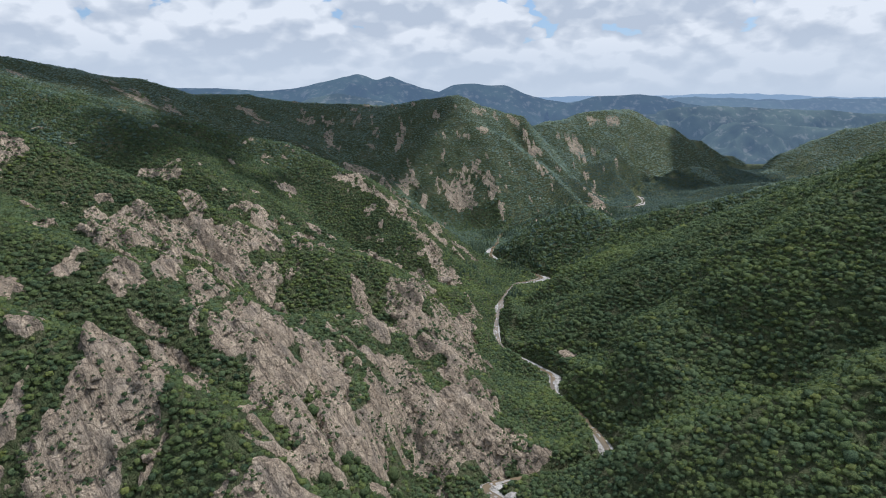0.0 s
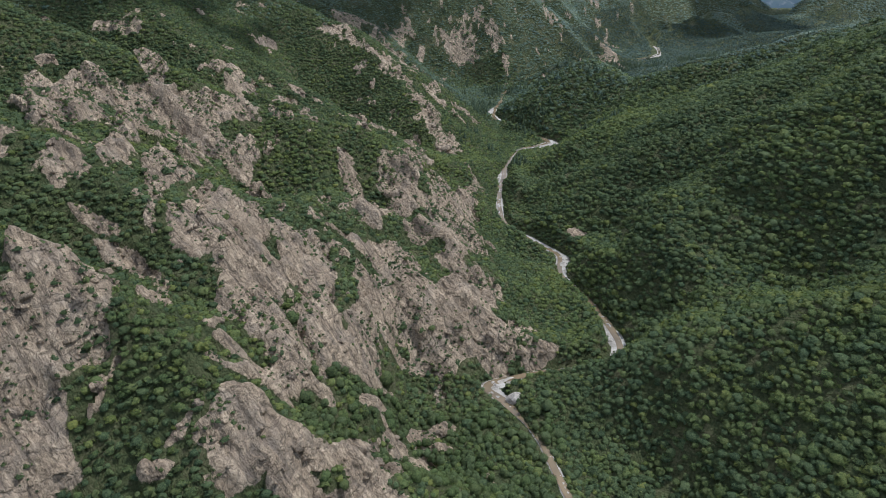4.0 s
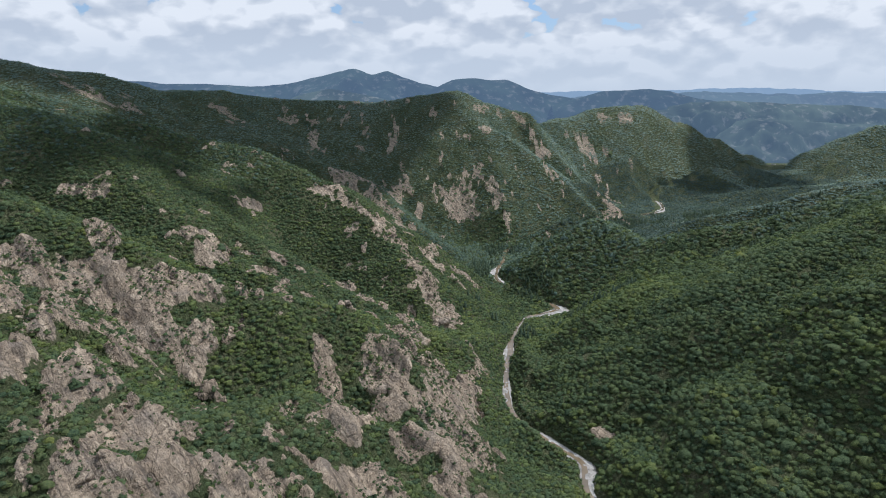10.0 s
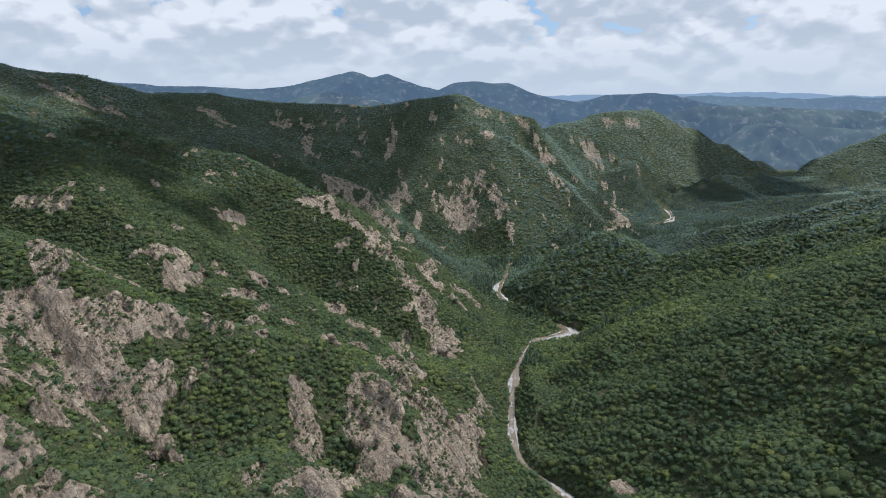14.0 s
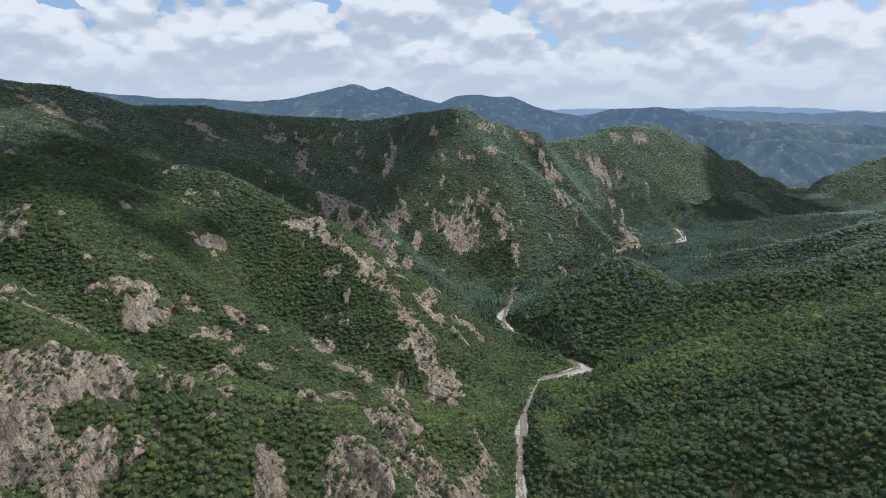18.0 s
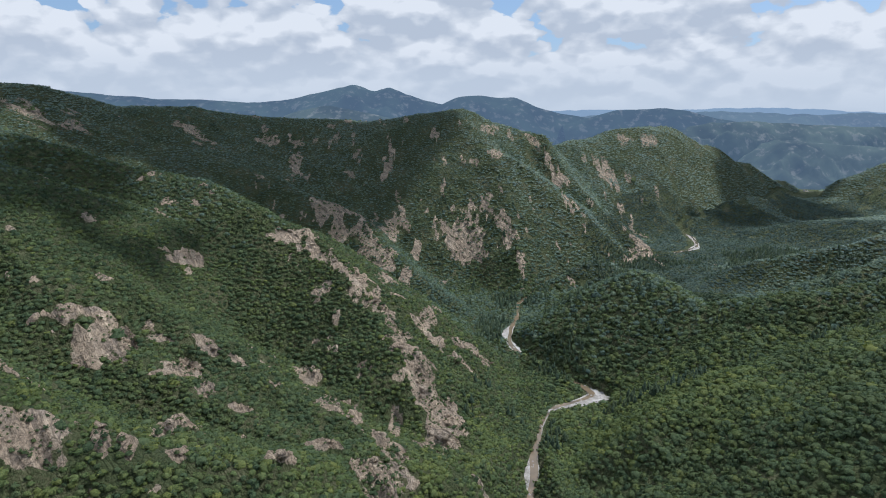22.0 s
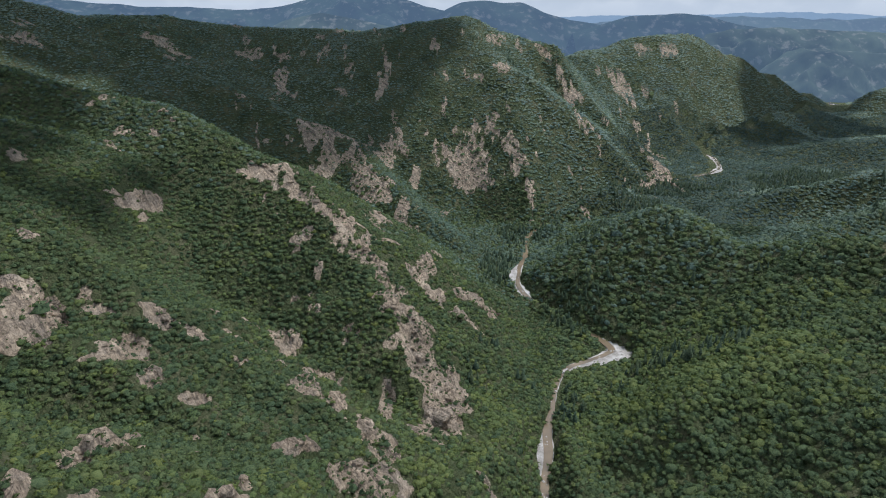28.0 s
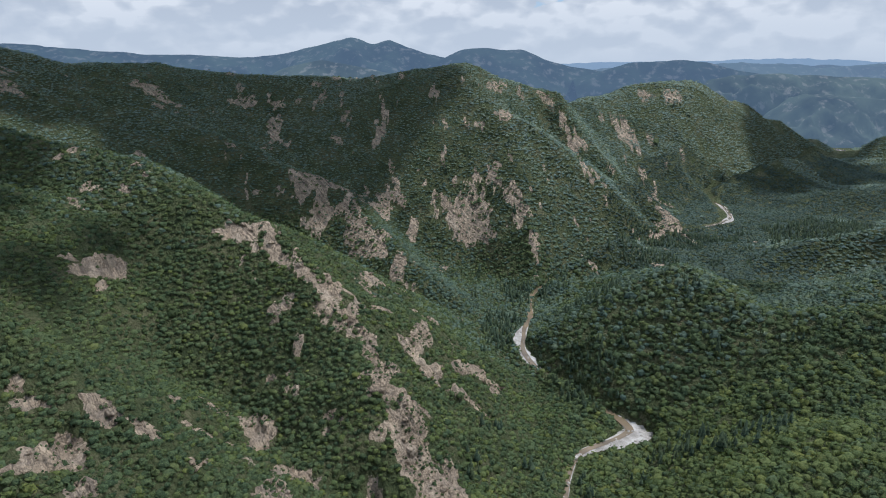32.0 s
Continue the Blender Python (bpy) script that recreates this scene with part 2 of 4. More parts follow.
def fbm(x, y, size, octaves=4, seed=0, gain=0.5):
    total, amp, norm = 0.0, 1.0, 0.0
    for k in range(octaves):
        c, s = math.cos(0.7 * k), math.sin(0.7 * k)
        total = total + amp * value_noise((c * x - s * y) / size, (s * x + c * y) / size, seed + 17 * k)
        norm, amp, size = norm + amp, amp * gain, size * 0.5
    return total / norm * 2 - 1


def ridged(x, y, size, octaves=4, seed=0):
    total, amp, norm = 0.0, 1.0, 0.0
    for k in range(octaves):
        c, s = math.cos(0.9 * k), math.sin(0.9 * k)
        n = value_noise((c * x - s * y) / size, (s * x + c * y) / size, seed + 31 * k)
        total = total + amp * (1 - abs(2 * n - 1))
        norm, amp, size = norm + amp, amp * 0.5, size * 0.5
    return total / norm


def smooth(a, b, v):
    t = np.clip((v - a) / (b - a), 0, 1)
    return t * t * (3 - 2 * t)


# The river's course, at height 0, from below the camera away up the valley.
RIVER = [(70, -300), (75, 150), (56, 300), (38, 345), (28, 362), (58, 374), (96, 380), (113, 398), (113, 427), (105, 460),
         (93, 496), (98, 528), (83, 552), (58, 592), (55, 633), (62, 700), (72, 751), (92, 812), (139, 838), (118, 878),
         (80, 938), (72, 990), (88, 1045), (105, 1126), (200, 1260), (330, 1370), (445, 1450), (480, 1560), (482, 1655),
         (640, 1800), (900, 2050), (1015, 2110), (1080, 2240), (1130, 2360), (1170, 2450), (1700, 2600), (2600, 3300)]

# Spurs: crest points from the top down, the slopes to the left and to the right of the way down, and the crest's roundness.
SPURS = {
    "near_rock_spur": ([(-420, 240, 215), (-260, 285, 170), (-145, 283, 116), (-112, 276, 104), (-94, 264, 91), (-62, 257, 70), (-20, 255, 36), (25, 270, 6)], 0.70, 0.77, 6),
    "cliff_spur": ([(-400, 400, 215), (-250, 370, 165), (-185, 365, 144), (-147, 356, 122), (-120, 352, 115), (-85, 385, 89), (-44, 422, 56), (10, 405, 33), (58, 384, 15)], 0.34, 0.58, 5),
    "bench": ([(-260, 460, 152), (-200, 430, 134), (-148, 408, 111), (-111, 415, 94), (-72, 458, 81), (-25, 475, 52), (28, 452, 27), (60, 445, 14)], 0.40, 0.52, 14),
    "knob_spur": ([(-420, 560, 235), (-300, 560, 185), (-172, 550, 135), (-130, 556, 114), (-100, 552, 112), (-62, 563, 100), (-40, 557, 84), (-22, 545, 75), (-4, 556, 55), (40, 585, 8)], 0.50, 0.68, 8),
    "patch_spur": ([(-600, 900, 270), (-330, 780, 199), (-217, 676, 141), (-174, 660, 108), (-135, 655, 92), (-95, 645, 71), (-40, 640, 60)], 0.40, 0.54, 10),
    "patch_rib": ([(-260, 780, 155), (-217, 722, 139), (-142, 703, 101), (-95, 692, 71), (-66, 672, 68), (-22, 655, 48), (10, 650, 22)], 0.55, 0.51, 8),
    "long_spur": ([(-600, 1000, 258), (-400, 955, 214), (-300, 945, 186), (-223, 925, 175), (-149, 892, 147), (-112, 882, 135), (-66, 838, 110), (-38, 785, 84), (-20, 752, 68), (0, 722, 43), (18, 692, 23)], 0.69, 0.55, 8),
    "shaded_spur": ([(-700, 1300, 250), (-400, 1290, 185), (-236, 1260, 140), (-117, 1228, 94), (-30, 1110, 35), (20, 1060, 8)], 0.75, 0.75, 10),
    "main_hill": ([(-400, 1600, 222), (-150, 1550, 220), (20, 1480, 243), (80, 1370, 178), (120, 1240, 85), (118, 1150, 10)], 0.65, 0.65, 25),
    "main_hill_shoulder": ([(20, 1480, 242), (110, 1545, 216), (176, 1560, 196), (218, 1500, 140), (286, 1450, 66), (341, 1405, 20), (380, 1388, 5)], 0.75, 0.70, 12),
    "second_hill": ([(150, 1760, 140), (290, 1860, 170), (400, 1920, 192), (470, 1950, 207), (542, 1970, 202), (717, 2050, 142), (962, 2150, 52), (1070, 2220, 12)], 0.60, 0.60, 25),
    "second_hill_foot": ([(400, 1920, 192), (361, 1808, 120), (400, 1720, 50), (440, 1670, 6)], 0.62, 0.62, 14),
    "west_ridge": ([(-1200, 800, 410), (-700, 1150, 300), (-500, 1350, 247), (-420, 1430, 246), (-300, 1500, 226), (-150, 1550, 219)], 0.50, 0.55, 25),
    "west_ridge_rib": ([(-560, 1290, 240), (-430, 1200, 170), (-330, 1120, 110)], 0.70, 0.70, 15),
    "east_spur": ([(700, 250, 330), (400, 295, 185), (206, 314, 89), (168, 336, 72), (140, 345, 53), (112, 352, 32), (80, 345, 12)], 0.60, 0.54, 16),
    "east_face": ([(700, 520, 340), (400, 505, 215), (260, 500, 128), (197, 485, 72), (160, 470, 56), (128, 470, 28), (108, 462, 9)], 0.25, 0.43, 25),
    "east_spur_next": ([(700, 700, 250), (450, 680, 170), (300, 640, 127), (216, 608, 94), (150, 590, 56), (100, 560, 16)], 0.62, 0.49, 20),
    "east_rib": ([(420, 760, 140), (300, 745, 96), (213, 722, 70), (135, 693, 50), (88, 700, 13)], 0.60, 0.61, 12),
    "saddle_spur": ([(700, 800, 235), (450, 800, 143), (290, 820, 96), (245, 893, 68), (200, 970, 78), (165, 985, 52), (120, 965, 14)], 0.55, 0.63, 9),
    "knoll_back": ([(200, 970, 75), (205, 1060, 45), (190, 1150, 10)], 0.63, 0.60, 20),
    "side_valley_spur": ([(1000, 1000, 190), (650, 1130, 106), (585, 1150, 91), (485, 1190, 53), (405, 1180, 27), (354, 1165, 10), (320, 1150, 4)], 0.60, 0.60, 8),
    "side_valley_rib": ([(1000, 940, 180), (640, 1050, 100), (528, 1060, 75), (435, 1030, 55), (345, 985, 30), (300, 960, 14)], 0.60, 0.58, 8),
    "far_east_spur": ([(1000, 1350, 100), (760, 1500, 42), (600, 1600, 12), (520, 1650, 4)], 0.45, 0.45, 25),
    "last_east_spur": ([(1500, 1700, 262), (1200, 2000, 136), (1080, 2130, 54), (1045, 2180, 14)], 0.50, 0.50, 25),
    "last_west_spur": ([(1700, 3000, 120), (1400, 2700, 90), (1250, 2500, 15)], 0.40, 0.40, 25),
}


def along(line, x, y):
    """Distance to a polyline in plan, its height there, and the side (+1 left of its way)."""
    best = np.full(x.shape, 1e18)
    height, side = np.zeros(x.shape), np.zeros(x.shape)
    for a, b in zip(line[:-1], line[1:]):
        dx, dy = b[0] - a[0], b[1] - a[1]
        t = np.clip(((x - a[0]) * dx + (y - a[1]) * dy) / (dx * dx + dy * dy), 0, 1)
        px, py = x - a[0] - t * dx, y - a[1] - t * dy
        d = px * px + py * py
        nearer = d < best
        best = np.where(nearer, d, best)
        if len(a) > 2:
            height = np.where(nearer, a[2] + t * (b[2] - a[2]), height)
        length = math.hypot(dx, dy)
        side = np.where(nearer, np.clip((dx * py - dy * px) / length / 6, -1, 1), side)
    return np.sqrt(best), height, side


# Gravel bars: places where the bed widens, and by how much.
BARS = [(139, 836, 8), (118, 838, 4), (113, 408, 4), (98, 518, 4), (80, 553, 3), (32, 362, 3), (77, 955, 5), (70, 1000, 4), (60, 640, 2), (64, 720, 3), (482, 1645, 5), (465, 1560, 3), (447, 1458, 5)]


def bed_width(x, y):
    """Half the width of the river's bed."""
    w = 1.2 + 1.6 * value_noise(x / 23.0, y / 23.0, 91) + 11 * smooth(2080, 2160, y) * smooth(2520, 2440, y)
    for bx, by, extra in BARS:
        w = w + extra * np.exp(-((x - bx) ** 2 + (y - by) ** 2) / (2 * 15.0 ** 2))
    return w


def landform(x, y):
    """Height of the bare ground without its fine relief, and the distance to the river."""
    wx = x + 7 * fbm(x, y, 60, 2, 5)
    wy = y + 7 * fbm(x, y, 60, 2, 6)
    heights = []
    for line, left, right, round_ in SPURS.values():
        near, weight, z, side = 1e9, 0.0, 0.0, 0.0
        for a, b in zip(line[:-1], line[1:]):
            d, z1, side1 = along((a, b), wx, wy)
            w = 1e9 / (d * d + 4.0) ** 5
            near, weight, z, side = np.minimum(near, d), weight + w, z + w * z1, side + w * side1
        z, side = z / weight, side / weight
        slope = 0.5 * (left + right) + 0.5 * (left - right) * side
        heights.append(z - slope * (np.sqrt(near * near + round_ * round_) - round_))
    top = np.maximum.reduce(heights)
    k = 3.5
    h = top + k * np.log(sum(np.exp(np.clip((v - top) / k, -40, 0)) for v in heights))
    dr, _, _ = along(RIVER, x, y)
    floor = 0.04 * dr
    h = np.maximum(h, floor) + 4 * np.log1p(np.exp(-np.abs(h - floor) / 4))
    w = bed_width(x, y)
    bank = np.maximum(0, dr - w) * 1.25 + 0.25
    return np.minimum(h, bank), dr - w + 5

# ---------------------------------------------------------------- the ground sheet
def spaced(lo, a, b, hi, fine, mid, end, growth=1.055):
    """Grid lines: fine from a to b, mid from b to end, then wider and wider out to lo and hi."""
    inner = list(np.arange(a, b, fine)) + list(np.arange(b, end, mid))
    step, v, left = fine, a, []
    while v > lo:
        step *= growth
        v -= step
        left.append(v)
    step, v, right = mid, inner[-1], []
    while v < hi:
        step *= growth
        v += step
        right.append(v)
    return np.array(left[::-1] + inner + right)


# Bare outcrops by spur: centre, half length, half width and the turn of the length.
OUTCROP_GROUPS = {
    "low": [(-74, 250, 11.3, 9.6, 62), (-86, 242, 5.0, 3.4, 15), (-56, 249, 12.3, 7.9, 53), (-42, 256, 18.2, 7.3, 57), (-31, 256, 12.2, 5.8, 55), (-53, 237, 13.0, 4.9, 29), (-37, 243, 15.4, 3.9, 32), (-23, 294, 15.9, 6.9, 61), (-9, 296, 12.1, 9.0, 68), (-7, 321, 15.0, 5.7, 28), (-71, 236, 10.2, 6.3, 19), (-102, 229, 5.2, 2.8, 25), (-93, 246, 8.7, 2.6, 59), (-32, 307, 12.0, 3.0, 59), (-30, 325, 8.2, 2.1, 56)],
    "green": [(-124, 328, 16.8, 5.7, 148), (-106, 290, 37.8, 10.0, 105), (-50, 357, 22.8, 5.7, 93), (-71, 326, 15.1, 3.8, 98), (-57, 391, 20.8, 6.0, 91), (-119, 277, 13.8, 7.1, 104), (-131, 245, 11.8, 4.5, 102), (-106, 253, 16.5, 10.1, 166)],
    "near_spur": [(-156, 288, 24.5, 9.2, 112), (-157, 264, 11.4, 10.1, 65), (-146, 270, 17.2, 11.1, 30), (-137, 283, 15.3, 7.6, 104), (-153, 249, 12.4, 9.3, 26), (-142, 257, 9.3, 6.5, 30), (-150, 238, 13.9, 8.5, 21), (-142, 229, 10.3, 7.6, 27), (-151, 222, 8.3, 7.3, 46), (-144, 220, 9.8, 3.7, 21), (-144, 325, 16.1, 4.8, 159), (-119, 293, 23.1, 5.8, 109), (-165, 338, 13.7, 4.2, 171), (-131, 267, 7.9, 3.9, 103), (-127, 253, 4.4, 1.1, 85)],
    "cliff": [(32, 384, 18.0, 11.6, 15), (58, 382, 10.6, 4.5, 19), (40, 396, 14.0, 8.0, 20), (-120, 338, 15.1, 13.1, 101), (-101, 354, 32.5, 13.0, 78), (-122, 385, 29.6, 9.0, 76), (-86, 326, 25.5, 14.6, 59), (-70, 369, 30.2, 16.4, 68), (-64, 331, 33.9, 12.4, 66), (-44, 354, 33.6, 12.2, 72), (-60, 307, 26.1, 10.4, 63), (-41, 328, 20.9, 8.3, 60), (-21, 392, 24.4, 16.5, 48), (-1, 381, 20.9, 16.2, 10), (14, 412, 42.2, 16.2, 75), (28, 389, 15.6, 12.6, 43), (-30, 426, 16.8, 14.8, 44), (-11, 369, 17.7, 7.3, 20), (-87, 281, 7.7, 6.8, 132), (-73, 277, 10.7, 8.3, 3), (-98, 288, 11.1, 4.2, 81), (-59, 285, 8.3, 4.9, 14)],
    "knob": [(-183, 357, 12.7, 12.5, 82), (-175, 395, 26.4, 8.4, 108), (-199, 466, 39.4, 9.8, 107), (-155, 410, 41.3, 11.3, 99), (-254, 523, 13.3, 10.2, 19), (-224, 519, 20.4, 13.5, 31), (-228, 443, 33.6, 18.8, 95), (-198, 514, 19.2, 17.1, 91), (-167, 535, 25.6, 15.4, 42), (-144, 501, 21.9, 10.0, 94), (-166, 493, 34.1, 11.8, 102), (-108, 407, 7.2, 4.9, 59), (-149, 362, 7.8, 4.0, 81), (-127, 518, 7.9, 3.7, 96)],
    "ribs": [(-140, 346, 12.4, 3.5, 108), (-132, 349, 7.1, 1.8, 107), (-304, 704, 24.7, 7.2, 173), (-219, 561, 20.2, 8.6, 120), (-278, 506, 12.0, 7.5, 112), (-279, 530, 6.5, 3.1, 29), (-217, 407, 20.4, 5.8, 112), (-136, 397, 14.1, 3.8, 83), (-122, 524, 9.0, 2.3, 99)],
    "pink": [(11, 550, 61.5, 15.4, 75), (18, 481, 37.1, 17.0, 68), (-11, 469, 21.8, 8.3, 36), (-30, 503, 12.8, 6.9, 177), (-66, 501, 30.7, 7.7, 92), (-73, 521, 14.9, 3.7, 94), (-26, 541, 23.7, 8.7, 85), (-35, 525, 10.1, 9.0, 94), (-47, 464, 26.4, 9.2, 78), (-38, 554, 15.7, 6.4, 72), (6, 716, 14.6, 10.2, 76), (-76, 455, 16.0, 4.0, 99)],
    "patch": [(-184, 670, 15.9, 10.5, 83), (-198, 674, 6.3, 3.9, 64), (-147, 670, 11.7, 8.2, 63), (-127, 656, 6.5, 4.7, 77), (-106, 653, 8.4, 4.0, 60), (-117, 586, 11.8, 6.8, 98), (-119, 555, 9.7, 2.4, 120), (-99, 554, 5.5, 4.1, 118), (-129, 554, 7.8, 2.4, 121), (-57, 635, 10.2, 7.2, 42), (-32, 635, 8.5, 4.0, 23), (-61, 568, 5.8, 3.8, 37), (-62, 583, 6.5, 2.0, 107)],
    "rib": [(-139, 698, 7.3, 4.7, 145), (-122, 698, 7.3, 5.2, 2), (-99, 694, 8.5, 4.8, 71), (-93, 753, 10.8, 7.9, 137), (-64, 690, 11.4, 5.8, 118), (-48, 682, 9.2, 4.5, 99), (-30, 664, 17.9, 4.5, 102), (-21, 652, 13.1, 4.8, 90), (-26, 711, 10.9, 3.3, 95), (6, 699, 13.8, 10.2, 72), (-9, 742, 17.9, 7.9, 94), (7, 730, 18.4, 8.2, 70), (-14, 764, 11.2, 2.8, 90)],
    "longs": [(-133, 875, 14.5, 4.5, 0), (-112, 873, 11.5, 9.2, 135), (-89, 854, 13.0, 8.1, 128), (-65, 836, 22.7, 10.5, 112), (-49, 816, 17.4, 8.7, 91), (-37, 801, 21.7, 8.3, 83), (-26, 784, 16.7, 10.5, 71), (-7, 851, 31.7, 12.8, 81), (-27, 1064, 23.8, 6.0, 132), (-1, 815, 22.2, 10.1, 62), (24, 851, 22.4, 8.8, 54), (43, 860, 12.8, 8.2, 66), (-49, 916, 26.3, 13.1, 73), (14, 1018, 12.0, 10.4, 62), (-30, 764, 7.6, 5.4, 29), (-205, 907, 14.4, 3.6, 157), (-218, 918, 7.5, 5.0, 177)],
    "spine": [(-130, 869, 15.8, 4.2, 2), (-105, 860, 18.1, 4.1, 143), (-80, 841, 17.4, 3.9, 142), (-57, 821, 18.3, 3.7, 138), (-37, 796, 18.5, 3.2, 117), (-26, 770, 13.0, 3.0, 107), (-14, 740, 15.4, 3.9, 121), (-2, 724, 9.3, 3.8, 139), (11, 718, 10.0, 3.8, 168), (-60, 842, 14.8, 2.2, 158), (-37, 843, 13.2, 2.2, 28), (-11, 898, 34.0, 3.5, 121), (-6, 816, 17.6, 3.8, 142), (25, 815, 22.9, 3.9, 23), (-28, 766, 9.3, 2.2, 5), (-11, 767, 10.9, 2.3, 1)],
    "shade": [(-135, 1200, 26.1, 15.8, 5), (-108, 1171, 24.5, 13.4, 111), (-76, 1152, 14.5, 10.5, 117), (-85, 1140, 18.5, 6.0, 158), (-156, 1222, 33.1, 14.4, 17), (-73, 1234, 28.7, 8.5, 88), (-44, 1103, 19.2, 6.6, 97), (-237, 1367, 26.5, 7.4, 101), (-245, 1428, 13.9, 6.9, 98), (-493, 1191, 26.0, 9.8, 74), (-389, 1333, 18.6, 9.7, 159), (-256, 788, 10.1, 4.0, 103), (-197, 811, 17.4, 5.4, 73), (-191, 800, 6.9, 2.5, 92), (-219, 895, 4.4, 2.8, 130), (-290, 1399, 20.1, 10.8, 67), (-367, 1325, 18.8, 8.0, 174)],
    "hill": [(34, 1245, 27.1, 24.1, 32), (49, 1220, 19.0, 12.4, 137), (91, 1232, 19.7, 7.6, 124), (109, 1183, 22.5, 6.5, 83), (68, 1273, 21.7, 5.5, 127), (-15, 1413, 10.5, 7.2, 150), (77, 1463, 27.0, 6.8, 62), (-85, 1401, 13.4, 6.6, 106), (46, 1349, 8.5, 4.8, 164), (86, 1372, 17.0, 8.9, 66), (190, 1506, 19.2, 7.9, 105), (204, 1474, 14.3, 6.5, 80), (15, 1269, 10.0, 6.3, 87), (210, 1375, 17.8, 4.5, 72)],
    "toe": [(346, 1388, 30.0, 8.8, 112), (372, 1575, 28.7, 9.9, 113), (352, 1768, 31.7, 19.4, 127), (435, 1895, 26.8, 11.1, 74), (368, 1703, 17.9, 9.8, 110), (29, 1434, 9.0, 6.5, 12), (-68, 1476, 16.8, 5.2, 113), (313, 1366, 27.1, 8.6, 55), (167, 1536, 18.6, 4.9, 22), (-34, 1211, 10.8, 6.0, 91)],
    "ridge": [(-544, 1182, 31.1, 10.4, 161), (-551, 1170, 31.0, 8.0, 161), (-472, 1200, 32.1, 6.8, 40), (-374, 1308, 23.5, 4.8, 176), (-227, 1343, 18.2, 6.0, 142), (-245, 1410, 29.9, 3.8, 120), (340, 1759, 40.4, 13.0, 136), (192, 1513, 26.7, 5.4, 105), (198, 1420, 73.4, 5.1, 89), (90, 1253, 28.2, 4.4, 120), (356, 1649, 33.7, 6.1, 126)],
    "flank": [(327, 1409, 21.8, 5.5, 124), (347, 1366, 32.4, 5.4, 109), (277, 1326, 11.4, 5.1, 125), (263, 1455, 18.4, 2.8, 167), (427, 1880, 28.9, 9.4, 65), (366, 1744, 24.5, 8.5, 119), (400, 1735, 28.0, 5.7, 102), (463, 1713, 16.7, 5.7, 20), (497, 1876, 19.9, 6.3, 1), (221, 1380, 15.4, 6.2, 124), (215, 1474, 13.7, 5.6, 151), (417, 1664, 16.7, 4.1, 106)],
    "chain": [(-139, 700, 8.1, 2.3, 175), (-126, 700, 7.9, 2.3, 0), (-108, 723, 11.6, 1.6, 29), (-88, 739, 7.9, 2.5, 155), (-101, 695, 4.9, 2.6, 165), (-62, 681, 7.0, 1.4, 172), (-48, 673, 11.4, 1.4, 142), (-26, 654, 13.8, 2.7, 120), (-145, 659, 13.3, 3.2, 44), (-125, 650, 4.8, 3.1, 28), (-104, 652, 6.1, 2.4, 49)],
    "scree": [(-127, 246, 7.0, 1.1, 82), (-124, 262, 10.5, 1.1, 76), (-3, 311, 12.6, 3.9, 4), (-26, 302, 3.7, 2.3, 136), (-71, 273, 11.6, 2.6, 159), (-87, 268, 9.9, 2.8, 178), (-43, 255, 30.5, 6.3, 34), (-37, 239, 23.1, 5.0, 25)],
    "bare": [(111, 546, 7.1, 3.9, 155)],
    "clear": [(-128, 561, 7.0, 4.5, 20), (-102, 550, 7.0, 4.0, 40), (32, 448, 8.2, 4.2, 50), (-94, 262, 6.3, 3.9, 111)],
}
CLEARINGS = OUTCROP_GROUPS.pop("clear")
GULLIES = OUTCROP_GROUPS.pop("green")          # wooded gullies between the slabs
OUTCROPS = [o for key, group in OUTCROP_GROUPS.items() if key != "longs" for o in group]
OUTCROPS += [(x, y, 0.65 * a, 0.42 * b, t) for x, y, a, b, t in OUTCROP_GROUPS["longs"]]


def rock_share(x, y, h, dr):
    """How far bare rock shows, 0 to 1."""
    share = np.full(x.shape, 9.0)
    u, v = 0.75 * x - 0.65 * y, 0.65 * x + 0.75 * y
    edge = 0.55 * fbm(x, y, 24, 4, 40, 0.6) + 0.75 * fbm(u / 3.2, v, 13, 4, 46, 0.6)
    for cx, cy, a, b, turn in OUTCROPS:
        c, s = math.cos(radians(turn)), math.sin(radians(turn))
        u, v = ((x - cx) * c + (y - cy) * s) / a, ((y - cy) * c - (x - cx) * s) / b
        share = np.minimum(share, np.sqrt(u * u + v * v))
    far = smooth(700, 1100, y)
    for cx, cy, a, b, turn in GULLIES:
        c, s = math.cos(radians(turn)), math.sin(radians(turn))
        u, v = ((x - cx) * c + (y - cy) * s) / a, ((y - cy) * c - (x - cx) * s) / b
        share = share + 0.8 * smooth(1.25, 0.7, np.sqrt(u * u + v * v) + 0.5 * edge)
    share = smooth(1.32, 0.78, share + edge + 0.45 * (1 - far) * fbm(x, y, 11, 4, 45, 0.65) + 1.7 * far * fbm(x, 0.4 * y, 13, 4, 45, 0.65)) * (1 - 0.25 * far)
    west = smooth(60, -20, x)
    flecks = 0.8 * smooth(0.42, 0.54, fbm(x, y, 30, 5, 41, 0.6) + 0.08 * smooth(900, 500, y)) * west
    slope = smooth(1050, 1200, y) * smooth(520, 380, x) * smooth(-420, -250, x)
    streaks = 0.8 * smooth(0.40, 0.54, fbm(x + 0.3 * y, y * 0.38, 19, 4, 47, 0.6)) * slope
    return np.maximum(share, np.maximum(flecks, streaks))


